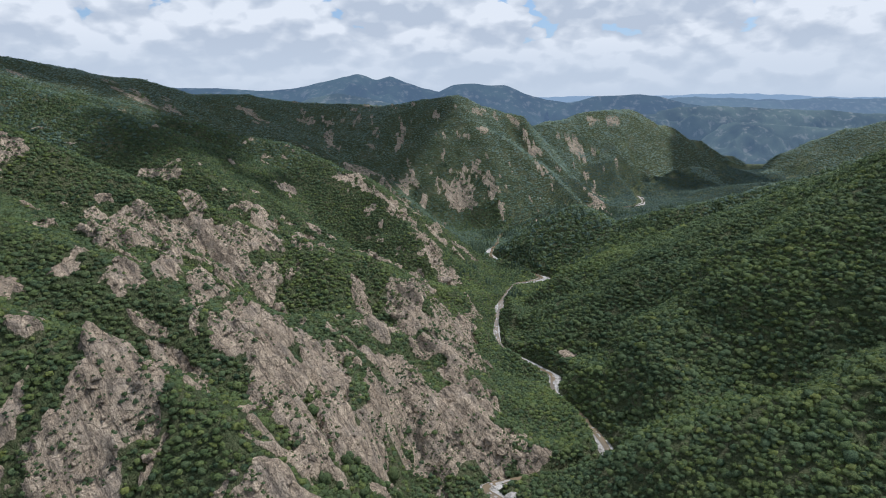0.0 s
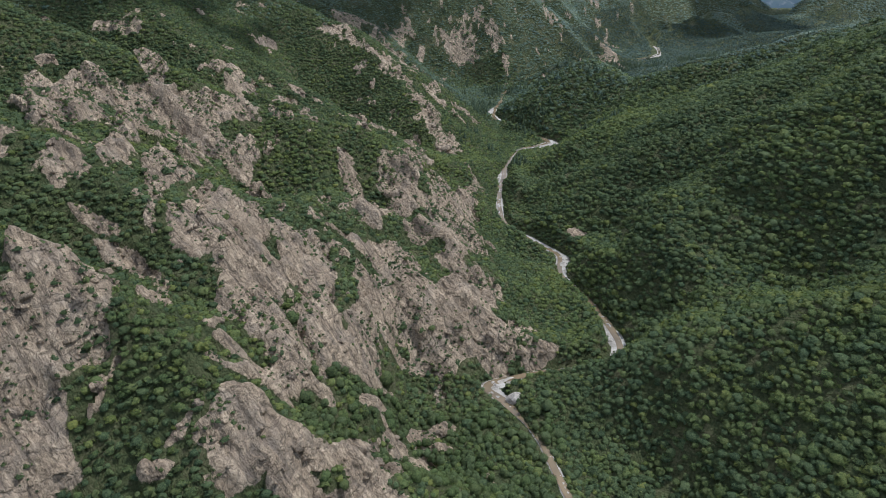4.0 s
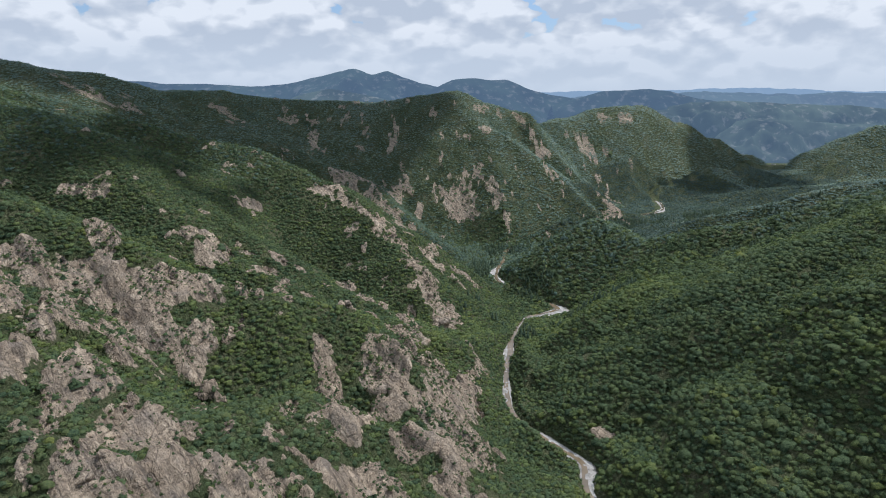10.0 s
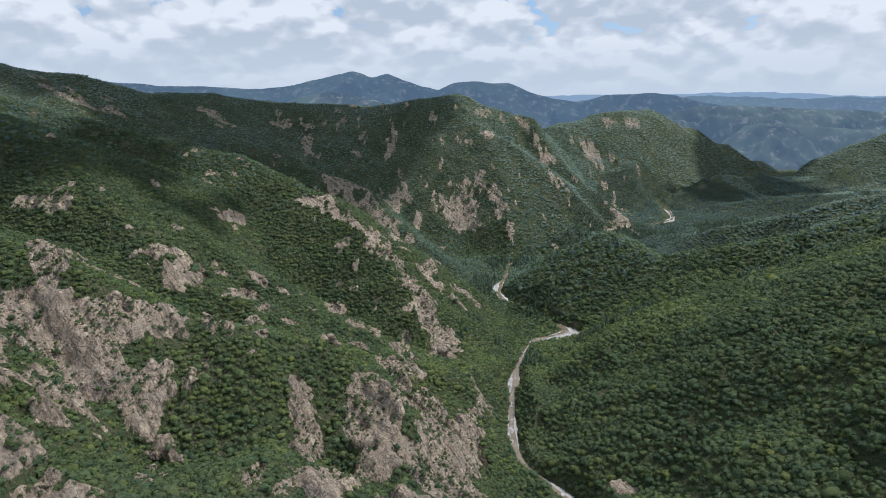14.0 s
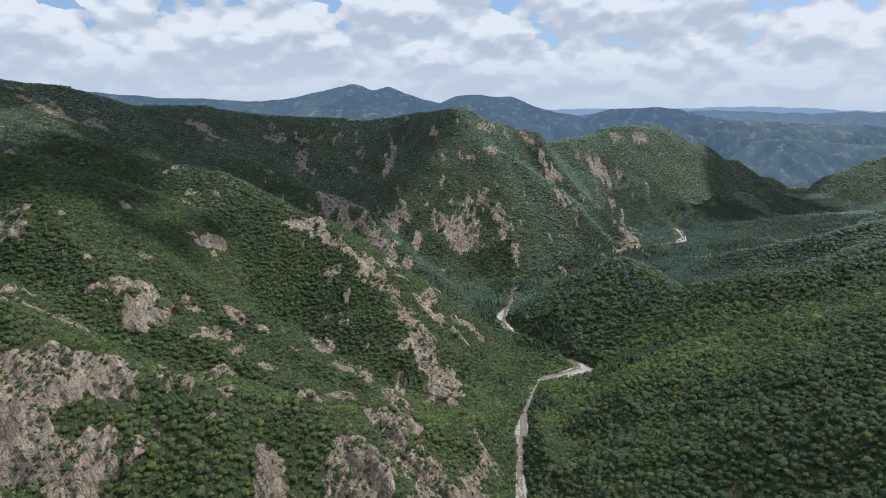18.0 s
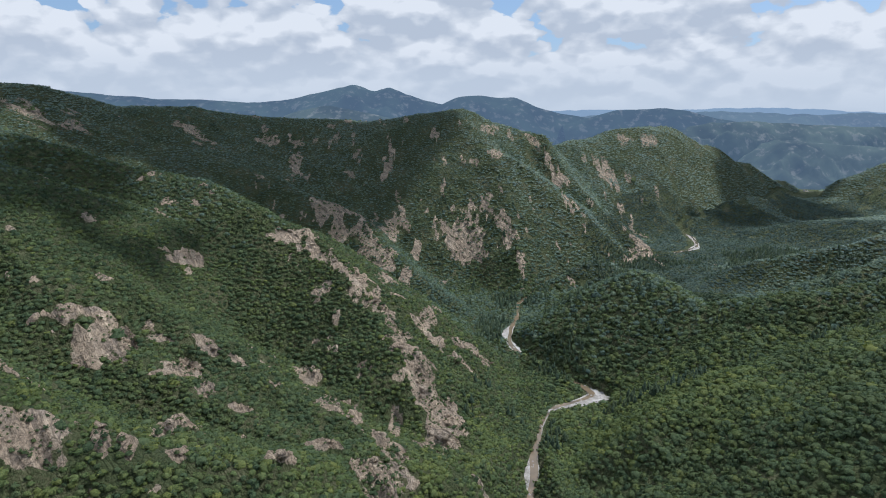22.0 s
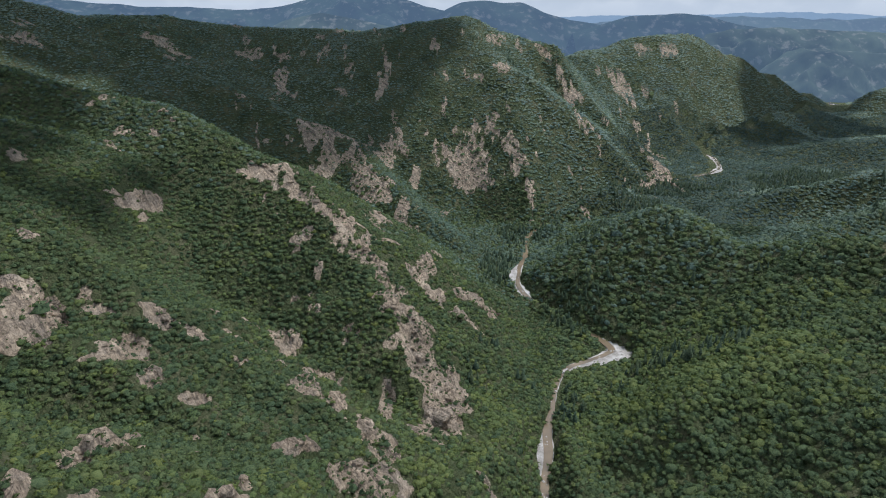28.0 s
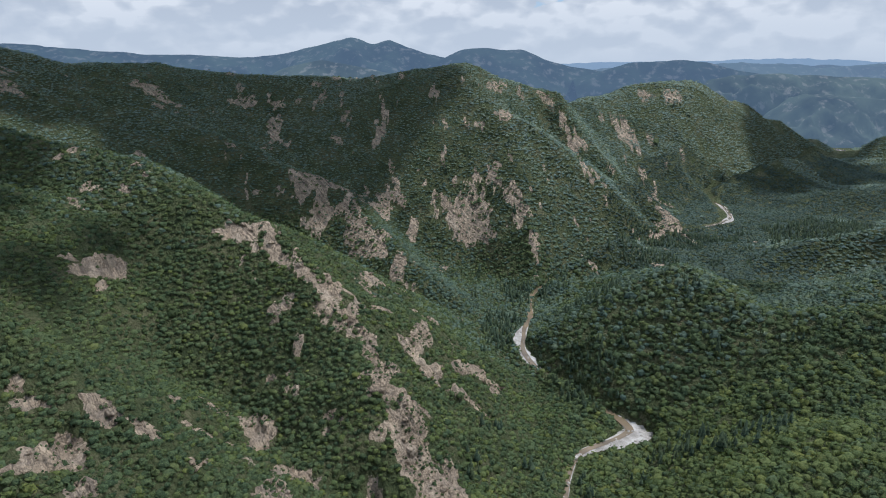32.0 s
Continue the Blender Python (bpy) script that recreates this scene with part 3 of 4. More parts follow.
def runnel(x, y):
    """High along the narrow runnels that cut down the slabs."""
    u, v = 0.75 * x - 0.65 * y, 0.65 * x + 0.75 * y
    return ridged(u / 3.6, v + 8 * fbm(x, y, 40, 3, 64), 22, 3, 65)


def surface(x, y):
    h, dr = landform(x, y)
    rock = rock_share(x, y, h, dr)
    away = smooth(5, 26, dr)
    near = smooth(1000, 800, y)
    # runnels down the slabs, ledges along the tilted beds, broken ground
    run = runnel(x, y)
    bed = h + 0.55 * x - 0.25 * y + 9 * fbm(x, y, 55, 3, 66)
    ledge = np.abs((bed / 8.5) % 1.0 * 2 - 1) * 1.3 + np.abs((bed / 3.7) % 1.0 * 2 - 1) * 0.55
    crag = 8 * (ridged(x, y, 36, 2, 61) - 0.55) + 3.2 * (ridged(x, y, 15, 2, 69) - 0.5) + 1.9 * (ridged(x, y, 6.5, 2, 70) - 0.5) - 7.0 * np.clip(run - 0.55, 0, 1) ** 1.5 * 4 + ledge * (0.5 + 1.9 * value_noise(x / 30, y / 30, 67)) + 1.3 * fbm(x, y, 6, 2, 62) + 1.2 * (ridged(x, y, 3.4, 1, 74) - 0.5)
    u, v = 0.75 * x - 0.65 * y, 0.65 * x + 0.75 * y
    v = v + 10 * fbm(x, y, 60, 2, 71)
    crag = crag + 11 * (value_noise(v / 15.0, u / 85.0, 72) - 0.5) + 5 * (value_noise(v / 6.0, u / 40.0, 73) - 0.5)
    soft = (6.0 + 11.0 * smooth(950, 1250, y)) * (0.5 - ridged(x, y, 95 + 45 * smooth(950, 1250, y), 4, 63)) + 1.5 * fbm(x, y, 22, 3, 68)
    h = h + away * (rock * near * crag + rock * (1 - near) * 5 * (ridged(x, y, 60, 3, 61) - 0.5) + soft * (1 - 0.5 * rock))
    return np.where(dr < 5.2, np.minimum(h, 0.25), h), rock, dr


def sheet(name, xs, ys, fn):
    gx, gy = np.meshgrid(xs, ys)
    z, rock, dr = fn(gx, gy)
    nx, ny = len(xs), len(ys)
    co = np.stack([gx, gy, z], -1).reshape(-1, 3)
    i = (np.arange(ny - 1)[:, None] * nx + np.arange(nx - 1)[None]).reshape(-1)
    quads = np.stack([i, i + 1, i + nx + 1, i + nx], -1)
    me = bulk_mesh(name, co, quads)
    me.attributes.new("rock", "FLOAT", "POINT").data.foreach_set("value", rock.reshape(-1).astype(np.float32))
    me.polygons.foreach_set("use_smooth", np.ones(len(quads), bool))
    return me


def bulk_mesh(name, co, faces):
    """A mesh from arrays of places and of faces with the same number of corners."""
    me = bpy.data.meshes.new(name)
    n = faces.shape[1]
    me.vertices.add(len(co))
    me.vertices.foreach_set("co", np.ascontiguousarray(co, np.float32).reshape(-1))
    me.loops.add(faces.size)
    me.loops.foreach_set("vertex_index", np.ascontiguousarray(faces, np.int32).reshape(-1))
    me.polygons.add(len(faces))
    me.polygons.foreach_set("loop_start", np.arange(0, faces.size, n, dtype=np.int32))
    me.update(calc_edges=True)
    return me


XS = spaced(-4600, -290, 110, 4600, 1.4, 4.2, 360, 1.08)
YS = spaced(-3000, 222, 700, 3400, 1.4, 4.0, 1300, 1.08)
ground = new("ground", sheet("ground", XS, YS, surface))
ground.data.materials.append(ground_mat)
tagged(ground, "steep gorge slopes of pinkish grey rock and dry earth", "ground", kind="structure")
GRID = (XS, YS, np.array([v.co[2] for v in ground.data.vertices]).reshape(len(YS), len(XS)))


def height_at(x, y):
    """Height of the ground sheet."""
    xs, ys, z = GRID
    i = np.clip(np.searchsorted(xs, x) - 1, 0, len(xs) - 2)
    j = np.clip(np.searchsorted(ys, y) - 1, 0, len(ys) - 2)
    u, v = (x - xs[i]) / (xs[i + 1] - xs[i]), (y - ys[j]) / (ys[j + 1] - ys[j])
    return (z[j, i] * (1 - u) + z[j, i + 1] * u) * (1 - v) + (z[j + 1, i] * (1 - u) + z[j + 1, i + 1] * u) * v

# ---------------------------------------------------------------- river
water_mat, g = material("brown_water")
place = g.node("ShaderNodeNewGeometry").outputs["Position"]
finish(g, g.ramp(g.noise(place, 0.06, 3.0), [(0.35, (0.13, 0.10, 0.065)), (0.65, (0.21, 0.155, 0.095))]), 0.12, g.noise(place, 1.6, 3.0), 0.12, 0.5, 0.5)

gravel_mat, g = material("pale_gravel")
place = g.node("ShaderNodeNewGeometry").outputs["Position"]
cobble = g.node("ShaderNodeTexVoronoi", {"Vector": place, "Scale": 0.9}).outputs["Distance"]
patch = g.noise(place, 0.12, 4.0)
color = g.ramp(g.math("ADD", g.math("MULTIPLY", patch, 0.6), g.math("MULTIPLY", g.noise(place, 1.4, 4.0, 0.7), 0.4)),
               [(0.36, (0.15, 0.135, 0.115)), (0.5, (0.31, 0.285, 0.255)), (0.66, (0.52, 0.495, 0.46))])
finish(g, color, 0.9, cobble, 0.4, 0.8)


def course(step=2.5):
    """The river's line, rounded, with its way at each point."""
    pts = [Vector((x, y, 0)) for x, y in RIVER]
    out = []
    for i in range(1, len(pts) - 2):
        p0, p1, p2, p3 = pts[i - 1:i + 3]
        n = max(2, int((p2 - p1).length / step))
        for k in range(n):
            t = k / n
            out.append(0.5 * (2 * p1 + (p2 - p0) * t + (2 * p0 - 5 * p1 + 4 * p2 - p3) * t * t + (3 * p1 - p0 - 3 * p2 + p3) * t ** 3))
    co = np.array(out)
    way = np.gradient(co, axis=0)
    way /= np.linalg.norm(way, axis=1)[:, None]
    return co, np.stack([-way[:, 1], way[:, 0]], 1)


def ribbon(name, centre, side, half, z, mat, across=7, crown=0.0):
    u = np.linspace(-1, 1, across)
    x = centre[:, 0:1] + side[:, 0:1] * half[:, None] * u
    y = centre[:, 1:2] + side[:, 1:2] * half[:, None] * u
    h = z + crown * (1 - u[None] ** 2) + 0 * x + (0.25 * fbm(x, y, 6, 3, 95) if crown else 0)
    n = len(centre)
    i = (np.arange(n - 1)[:, None] * across + np.arange(across - 1)[None]).reshape(-1)
    me = bulk_mesh(name, np.stack([x, y, h], -1).reshape(-1, 3), np.stack([i, i + 1, i + across + 1, i + across], -1)[:, ::-1])
    me.polygons.foreach_set("use_smooth", np.ones(len(me.polygons), bool))
    me.materials.append(mat)
    return new(name, me)


line, side = course()
near_part = (line[:, 1] > -290) & (line[:, 1] < 2500)
line, side = line[near_part], side[near_part]
bed = bed_width(line[:, 0], line[:, 1])
tagged(ribbon("gravel_bed", line, side, bed + 1.2, 0.12, gravel_mat, 9, 0.55), "pale grey gravel and cobbles in the river bed", "gravel", kind="structure")
swing = np.sin(np.arange(len(line)) * 0.045) * 0.5 + 0.6 * (value_noise(np.arange(len(line)) / 14.0, 0 * bed, 93) * 2 - 1)
shift = np.clip(swing, -0.9, 0.9) * np.maximum(bed - 1.6, 0)
stream = np.stack([line[:, 0] + side[:, 0] * shift, line[:, 1] + side[:, 1] * shift], 1)
flow = 1.7 + 1.5 * value_noise(np.arange(len(line)) / 20.0, 0 * bed, 94) + 10 * smooth(2080, 2160, line[:, 1])
tagged(ribbon("river_water", stream, side, flow, 0.74, water_mat, 3), "shallow muddy brown river water between gravel bars", "water", kind="structure")

# boulders on the gravel
stone_mat, g = material("river_stone")
place = g.node("ShaderNodeNewGeometry").outputs["Position"]
finish(g, g.ramp(g.noise(place, 0.8, 5.0), [(0.35, (0.20, 0.18, 0.16)), (0.65, (0.42, 0.385, 0.34))]), 0.85, g.noise(place, 3.0, 4.0), 0.15)


def stone_mesh(seed):
    r = random.Random(seed)
    bm = bmesh.new()
    bmesh.ops.create_icosphere(bm, subdivisions=2, radius=1)
    for v in bm.verts:
        n = noise.noise(v.co * 1.3 + Vector((seed * 3.7, 0, 0)))
        v.co = v.co * (1 + 0.35 * n)
        v.co.z *= 0.7
        v.co.x *= 1.25
    me = bpy.data.meshes.new("boulder")
    bm.to_mesh(me)
    bm.free()
    me.materials.append(stone_mat)
    return me


stones = [stone_mesh(k) for k in range(6)]
r = random.Random(21)
near = [i for i in range(len(line)) if line[i, 1] < 1010]
for k in range(110):
    i = r.choice(near)
    if k < 26:
        i = min(near, key=lambda j: abs(line[j, 1] - r.choice((362, 405, 520, 838, 955))) + r.random() * 14)
    u = r.uniform(-0.95, 0.95) * bed[i]
    size = r.uniform(0.45, 1.25)
    ob = new("boulder", r.choice(stones))
    ob.matrix_world = pose(line[i, 0] + side[i, 0] * u, line[i, 1] + side[i, 1] * u, 0.42, r.uniform(-12, 12), r.uniform(-12, 12), r.uniform(0, 360)) @ Matrix.Scale(size, 4)
    tagged(ob, "rounded grey boulder lying on the pale river gravel", "boulder", "boulders in the river bed")
giant = new("boulder", stones[2])
giant.matrix_world = pose(42, 349, 2.2, 0, 0, 30) @ Matrix.Scale(4.2, 4)
tagged(giant, "huge dark grey boulder beside the narrow river bend", "boulder", "boulders in the river bed")

# ---------------------------------------------------------------- crags standing out of the slopes
def crag_mesh(seed):
    """An angular block with flat broken faces."""
    r = random.Random(500 + seed)
    bm = bmesh.new()
    bmesh.ops.create_icosphere(bm, subdivisions=2, radius=1)
    for _ in range(9):
        n = Vector((r.gauss(0, 1), r.gauss(0, 1), r.gauss(0, 0.7))).normalized()
        d = r.uniform(0.55, 0.85)
        for v in bm.verts:
            over = v.co.dot(n) - d
            if over > 0:
                v.co -= n * over
    for v in bm.verts:
        v.co *= 1 + 0.10 * noise.noise(v.co * 3.1 + Vector((seed, 0, 0)))
        v.co.z *= 0.85
    me = bpy.data.meshes.new("crag")
    bm.to_mesh(me)
    bm.free()
    me.attributes.new("rock", "FLOAT", "POINT").data.foreach_set("value", np.ones(len(me.vertices), np.float32))
    me.shade_flat()
    me.materials.append(ground_mat)
    return me


CRAGS = [crag_mesh(k) for k in range(8)]
r = random.Random(77)
spots = [(-55, 250, 5), (-48, 246, 4), (-35, 266, 5), (-28, 272, 4), (6, 699, 6), (10, 694, 4), (-2, 704, 4), (-168, 540, 6), (-176, 546, 5), (-9, 742, 5), (7, 728, 4),
         (-129, 470, 4), (-130, 478, 3), (30, 386, 5), (38, 381, 4), (22, 388, 5), (48, 383, 4), (-129, 523, 3), (-122, 348, 4), (-119, 355, 3)]
for group in ("near_spur", "cliff", "knob", "ribs", "patch", "rib", "longs", "low"):
    for cx, cy, a, b, turn in OUTCROP_GROUPS[group]:
        for _ in range(3):
            q, w = r.uniform(-0.7, 0.7) * a, r.uniform(-0.7, 0.7) * b
            c, s = math.cos(radians(turn)), math.sin(radians(turn))
            spots.append((cx + q * c - w * s, cy + q * s + w * c, r.uniform(1.2, 3.0)))
for x, y, size in spots:
    z = float(height_at(np.array([x]), np.array([y]))[0])
    ob = new("crag", r.choice(CRAGS))
    ob.matrix_world = pose(x, y, z - 0.15 * size, r.uniform(-15, 15), r.uniform(-15, 15), r.uniform(0, 360)) @ Matrix.Diagonal((size * r.uniform(0.8, 1.3), size, size * r.uniform(0.55, 0.95), 1))
    tagged(ob, "broken block of pinkish grey rock on the slope", "rock", "crags on the bare slopes")

# ---------------------------------------------------------------- woods
rng = np.random.default_rng(7)


def crown_shape(rings, segs, seed):
    """A lumpy crown without its hidden underside: unit radius, foot at 0."""
    r = np.random.default_rng(seed)
    co, faces = [(0, 0, 1.0 + 0.1 * r.normal())], []
    for k in range(rings):
        a = (k + 1) / (rings + 0.35) * radians(125)
        for s in range(segs):
            b = 2 * math.pi * (s + 0.5 * (k % 2)) / segs + 0.25 * r.normal()
            d = 1.0 + 0.16 * r.normal()
            co.append((d * math.sin(a) * math.cos(b), d * math.sin(a) * math.sin(b), d * math.cos(a)))
    for s in range(segs):
        faces.append((0, 1 + s, 1 + (s + 1) % segs))
    for k in range(rings - 1):
        for s in range(segs):
            p, q = 1 + k * segs + s, 1 + k * segs + (s + 1) % segs
            u, v = p + segs, q + segs
            if k % 2 == 0:
                faces += [(p, u, q), (q, u, v)]
            else:
                faces += [(p, u, v), (p, v, q)]
    return np.array(co), np.array(faces)


def leafy(tufts, lobes, seed, core=(2, 5)):
    """A crown of leafy boughs: a lumpy heart and leaf sprays round several lobes; unit radius, foot at 0."""
    r = np.random.default_rng(seed)
    co, faces = crown_shape(*core, seed)
    co = co * np.array([0.9, 0.9, 0.9])
    heads = []
    for k in range(lobes):
        a, q = 2 * math.pi * (k + r.uniform(0, 0.7)) / lobes, r.uniform(0.42, 0.62)
        heads.append((q * math.cos(a), q * math.sin(a), r.uniform(0.0, 0.45), r.uniform(0.5, 0.66)))
    heads.append((r.normal() * 0.1, r.normal() * 0.1, r.uniform(0.4, 0.6), r.uniform(0.45, 0.62)))
    cos, fs, base = [co], [faces], len(co)
    lean = [co + np.array([0, 0, 0.25])]
    for k in range(tufts):
        hx, hy, hz, hr = heads[k % len(heads)]
        n = r.normal(size=3)
        n[2] = abs(n[2]) * 0.9 - 0.25
        n += 0.5 * np.array([hx, hy, 0.25])
        n /= np.linalg.norm(n)
        p = np.array([hx, hy, hz]) + n * hr * r.uniform(0.85, 1.12)
        tilt = n + 0.45 * r.normal(size=3)
        u = np.cross(tilt, r.normal(size=3))
        u /= np.linalg.norm(u)
        v = np.cross(tilt / np.linalg.norm(tilt), u)
        w = 1.35 / math.sqrt(tufts + 3) * r.uniform(0.7, 1.35)
        cos.append(np.stack([p + w * u, p - 0.5 * w * u + 0.85 * w * v, p - 0.6 * w * u - 0.8 * w * v]))
        fs.append(np.array([[base, base + 1, base + 2]]))
        base += 3
        lean.append(np.repeat((0.5 * n + 0.5 * (p + np.array([0, 0, 0.2])) + 0.36 * r.normal(size=3))[None], 3, 0))
    lean = np.concatenate(lean)
    return np.concatenate(cos), np.concatenate(fs), lean / np.linalg.norm(lean, axis=1)[:, None]


def scatter(x0, x1, y0, y1, step):
    """Uneven places about a step apart over a box."""
    reach = 0.75 * math.hypot(x1 - x0, y1 - y0) / step
    n = int(reach)
    gx, gy = np.meshgrid(np.arange(-n, n), np.arange(-n, n))
    gx = (gx + 0.5 * (gy % 2) + rng.uniform(-0.5, 0.5, gx.shape)).reshape(-1) * step
    gy = (gy + rng.uniform(-0.5, 0.5, gy.shape)).reshape(-1) * step * 0.95
    c, s = math.cos(0.42), math.sin(0.42)
    px, py = 0.5 * (x0 + x1) + gx * c - gy * s, 0.5 * (y0 + y1) + gx * s + gy * c
    keep = (px > x0) & (px < x1) & (py > y0) & (py < y1)
    return px[keep], py[keep]


def range_of(x, y):
    """Plan distance to the flight line."""
    return np.hypot(x - 5, y - np.clip(y, 0, 450))


def wooded(x, y):
    h, dr = landform(x, y)
    rock = rock_share(x, y, h, dr)
    gaps = fbm(x, y, 18, 3, 77)
    west = smooth(70, 20, x) * smooth(1150, 900, y)
    for cx, cy, a, b, turn in CLEARINGS:
        c, s = math.cos(radians(turn)), math.sin(radians(turn))
        rock = np.where((((x - cx) * c + (y - cy) * s) / a) ** 2 + (((y - cy) * c - (x - cx) * s) / b) ** 2 < 1, 1, rock)
    rock = np.clip(rock, 0, 1) * (1 - 0.52 * smooth(800, 1150, y))
    bush = 0.5 + 0.5 * fbm(x, y, 13, 4, 78, 0.65)
    ok = (rock + 0.8 * (rng.uniform(0, 1, x.shape) - 0.5) - 1.1 * (bush - 0.5) < 0.36) & (dr > 5.7 + 6 * smooth(1350, 1450, y) + 16 * smooth(1980, 2060, y)) & (gaps > -0.8 + 0.12 * west)
    return ok & (np.abs(x) < 0.74 * y + 40)


def crowns(name, x, y, size, shapes, mat, label, squash=0.68, sink=0.08, even=0.3):
    """Crowns joined in one mesh; even: how far the leaves of a closed canopy face as the slope does."""
    z = height_at(x, y)
    gx = (height_at(x + 8, y) - height_at(x - 8, y)) / 16
    gy = (height_at(x, y + 8) - height_at(x, y - 8)) / 16
    slope = even * np.stack([-gx, -gy, np.ones(len(x))], -1) / np.sqrt(1 + gx * gx + gy * gy)[:, None]
    cos, fs, own, leans, base = [], [], [], [], 0
    which = rng.integers(0, len(shapes), len(x))
    turn = rng.uniform(0, 2 * math.pi, len(x))
    tall = size * squash * rng.uniform(0.8, 1.25, len(x))
    for k, (co, faces, lean) in enumerate(shapes):
        m = np.nonzero(which == k)[0]
        if not len(m):
            continue
        c, s = np.cos(turn[m])[:, None], np.sin(turn[m])[:, None]
        oval = rng.uniform(0.78, 1.2, (len(m), 1))
        px = (co[None, :, 0] * oval * c - co[None, :, 1] * s) * size[m][:, None] + x[m][:, None]
        py = (co[None, :, 0] * oval * s + co[None, :, 1] * c) * size[m][:, None] + y[m][:, None]
        pz = (co[None, :, 2] + sink) * tall[m][:, None] + z[m][:, None]
        cos.append(np.stack([px, py, pz], -1).reshape(-1, 3))
        fs.append((faces[None] + base + (np.arange(len(m)) * len(co))[:, None, None]).reshape(-1, 3))
        nx = lean[None, :, 0] * c - lean[None, :, 1] * s
        ny = lean[None, :, 0] * s + lean[None, :, 1] * c
        both = np.stack([nx, ny, np.broadcast_to(lean[None, :, 2], nx.shape)], -1) + slope[m][:, None, :]
        leans.append((both / np.linalg.norm(both, axis=2)[..., None]).reshape(-1, 3))
        own.append(np.repeat(rng.uniform(0, 1, len(m)), len(co)))
        base += len(m) * len(co)
    me = bulk_mesh(name, np.concatenate(cos), np.concatenate(fs))
    me.attributes.new("own", "FLOAT", "POINT").data.foreach_set("value", np.concatenate(own).astype(np.float32))
    me.polygons.foreach_set("use_smooth", np.ones(len(me.polygons), bool))
    me.normals_split_custom_set_from_vertices(np.concatenate(leans).astype(np.float32))
    me.materials.append(mat)
    ob = new(name, me)
    return tagged(ob, label, "forest", kind="stuff")


FINE = [leafy(11, 5, 100 + k, (2, 5)) for k in range(24)]
PLAIN = [leafy(8, 4, 200 + k, (2, 4)) for k in range(18)]
SMALL = [leafy(9, 2, 250 + k, (1, 5)) for k in range(12)]
COARSE = [leafy(3, 3, 300 + k, (1, 4)) for k in range(16)]
SPARE = [leafy(2, 2, 350 + k, (1, 3)) for k in range(12)]


STAND = []
DARK_WOODS = [(620, 1560, 330, 170), (340, 1330, 130, 60), (560, 1350, 150, 100), (900, 1850, 200, 150), (250, 1200, 70, 50), (420, 1420, 180, 95), (500, 1600, 130, 150), (310, 1190, 160, 110)]


def plant(lo, hi, step, shapes, size, mats, label, even, flat=0.68):
    x0, x1 = (-1500, 1500)
    x, y = scatter(x0, x1, 170, 2500, step)
    r = range_of(x, y)
    keep = (r >= lo) & (r < hi) & (np.abs(x) < 0.74 * y + 40)
    x, y = x[keep], y[keep]
    keep = wooded(x, y)
    if lo > 0:                      # thinner on slopes that look away from the gorge
        e = 10.0
        gx = (height_at(x + e, y) - height_at(x - e, y)) / (2 * e)
        gy = (height_at(x, y + e) - height_at(x, y - e)) / (2 * e)
        d = np.hypot(x - 5, y - 450)
        away = (gx * (x - 5) + gy * (y - 450)) / d < (height_at(x, y) - 250) / d - 0.22
        away &= (gx * x + gy * y) / np.hypot(x, y) < (height_at(x, y) - 250) / np.hypot(x, y) - 0.22
        keep &= ~away | (rng.uniform(0, 1, len(x)) < 0.1)
    x, y = x[keep], y[keep]
    high = smooth(60, 130, x)       # tall beech forest on the east side, low oak scrub on the west
    keep = rng.uniform(0, 1, len(x)) > 0.14 * high
    x, y, high = x[keep], y[keep], high[keep]
    if lo == 0:
        single = (x > -70) & (x < 62) & (y > 262) & (y < 338)
        single &= rng.uniform(0, 1, len(x)) < 0.42
        STAND.extend(list(zip(x[single], y[single]))[:295])
        x, y, high = x[~single], y[~single], high[~single]
    s = size * (0.95 + 0.33 * high) * rng.lognormal(0, 0.22, len(x)) * (1 - 0.45 * smooth(0.15, 0.6, rock_share(x, y, 0, 0)))
    bright = fbm(x, y, 90, 3, 88) + 0.3 * rng.normal(size=len(x)) > 0.25
    if lo > 0:                      # haze tint in the leaf colour comes in slowly with distance
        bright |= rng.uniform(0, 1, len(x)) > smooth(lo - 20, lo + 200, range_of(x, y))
    dark = np.full(x.shape, -1.0)
    for cx, cy, a, b in DARK_WOODS:
        dark = np.maximum(dark, 1 - np.hypot((x - cx) / a, (y - cy) / b))
    dark = dark + 0.3 * fbm(x, y, 60, 3, 89) > 0.12
    for mat, m in ((mats[0], ~bright & ~dark), (mats[1], bright & ~dark), (leaf_pine if lo < 760 else leaf_pine_hazed, dark)):
        if m.sum() > 50:
            crowns("forest", x[m], y[m], s[m], shapes, mat, label, flat, even=even)


plant(0, 430, 2.92, FINE, 1.97, (leaf_green, leaf_bright), "dense green oak and hornbeam woods on the gorge slopes", 0.25)
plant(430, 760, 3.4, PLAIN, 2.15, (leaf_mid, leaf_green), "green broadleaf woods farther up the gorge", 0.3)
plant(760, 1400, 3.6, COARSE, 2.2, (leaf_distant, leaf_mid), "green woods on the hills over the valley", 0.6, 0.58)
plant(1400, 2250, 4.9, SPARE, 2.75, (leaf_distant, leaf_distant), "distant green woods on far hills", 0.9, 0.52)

# thinner woods to the sides of and behind the flight line
x, y = scatter(-800, 800, -300, 900, 8.5)
h, dr = landform(x, y)
keep = ((np.abs(x) > 0.74 * y + 40) | (y < 170)) & (dr > 6) & (rock_share(x, y, h, dr) < 0.4)
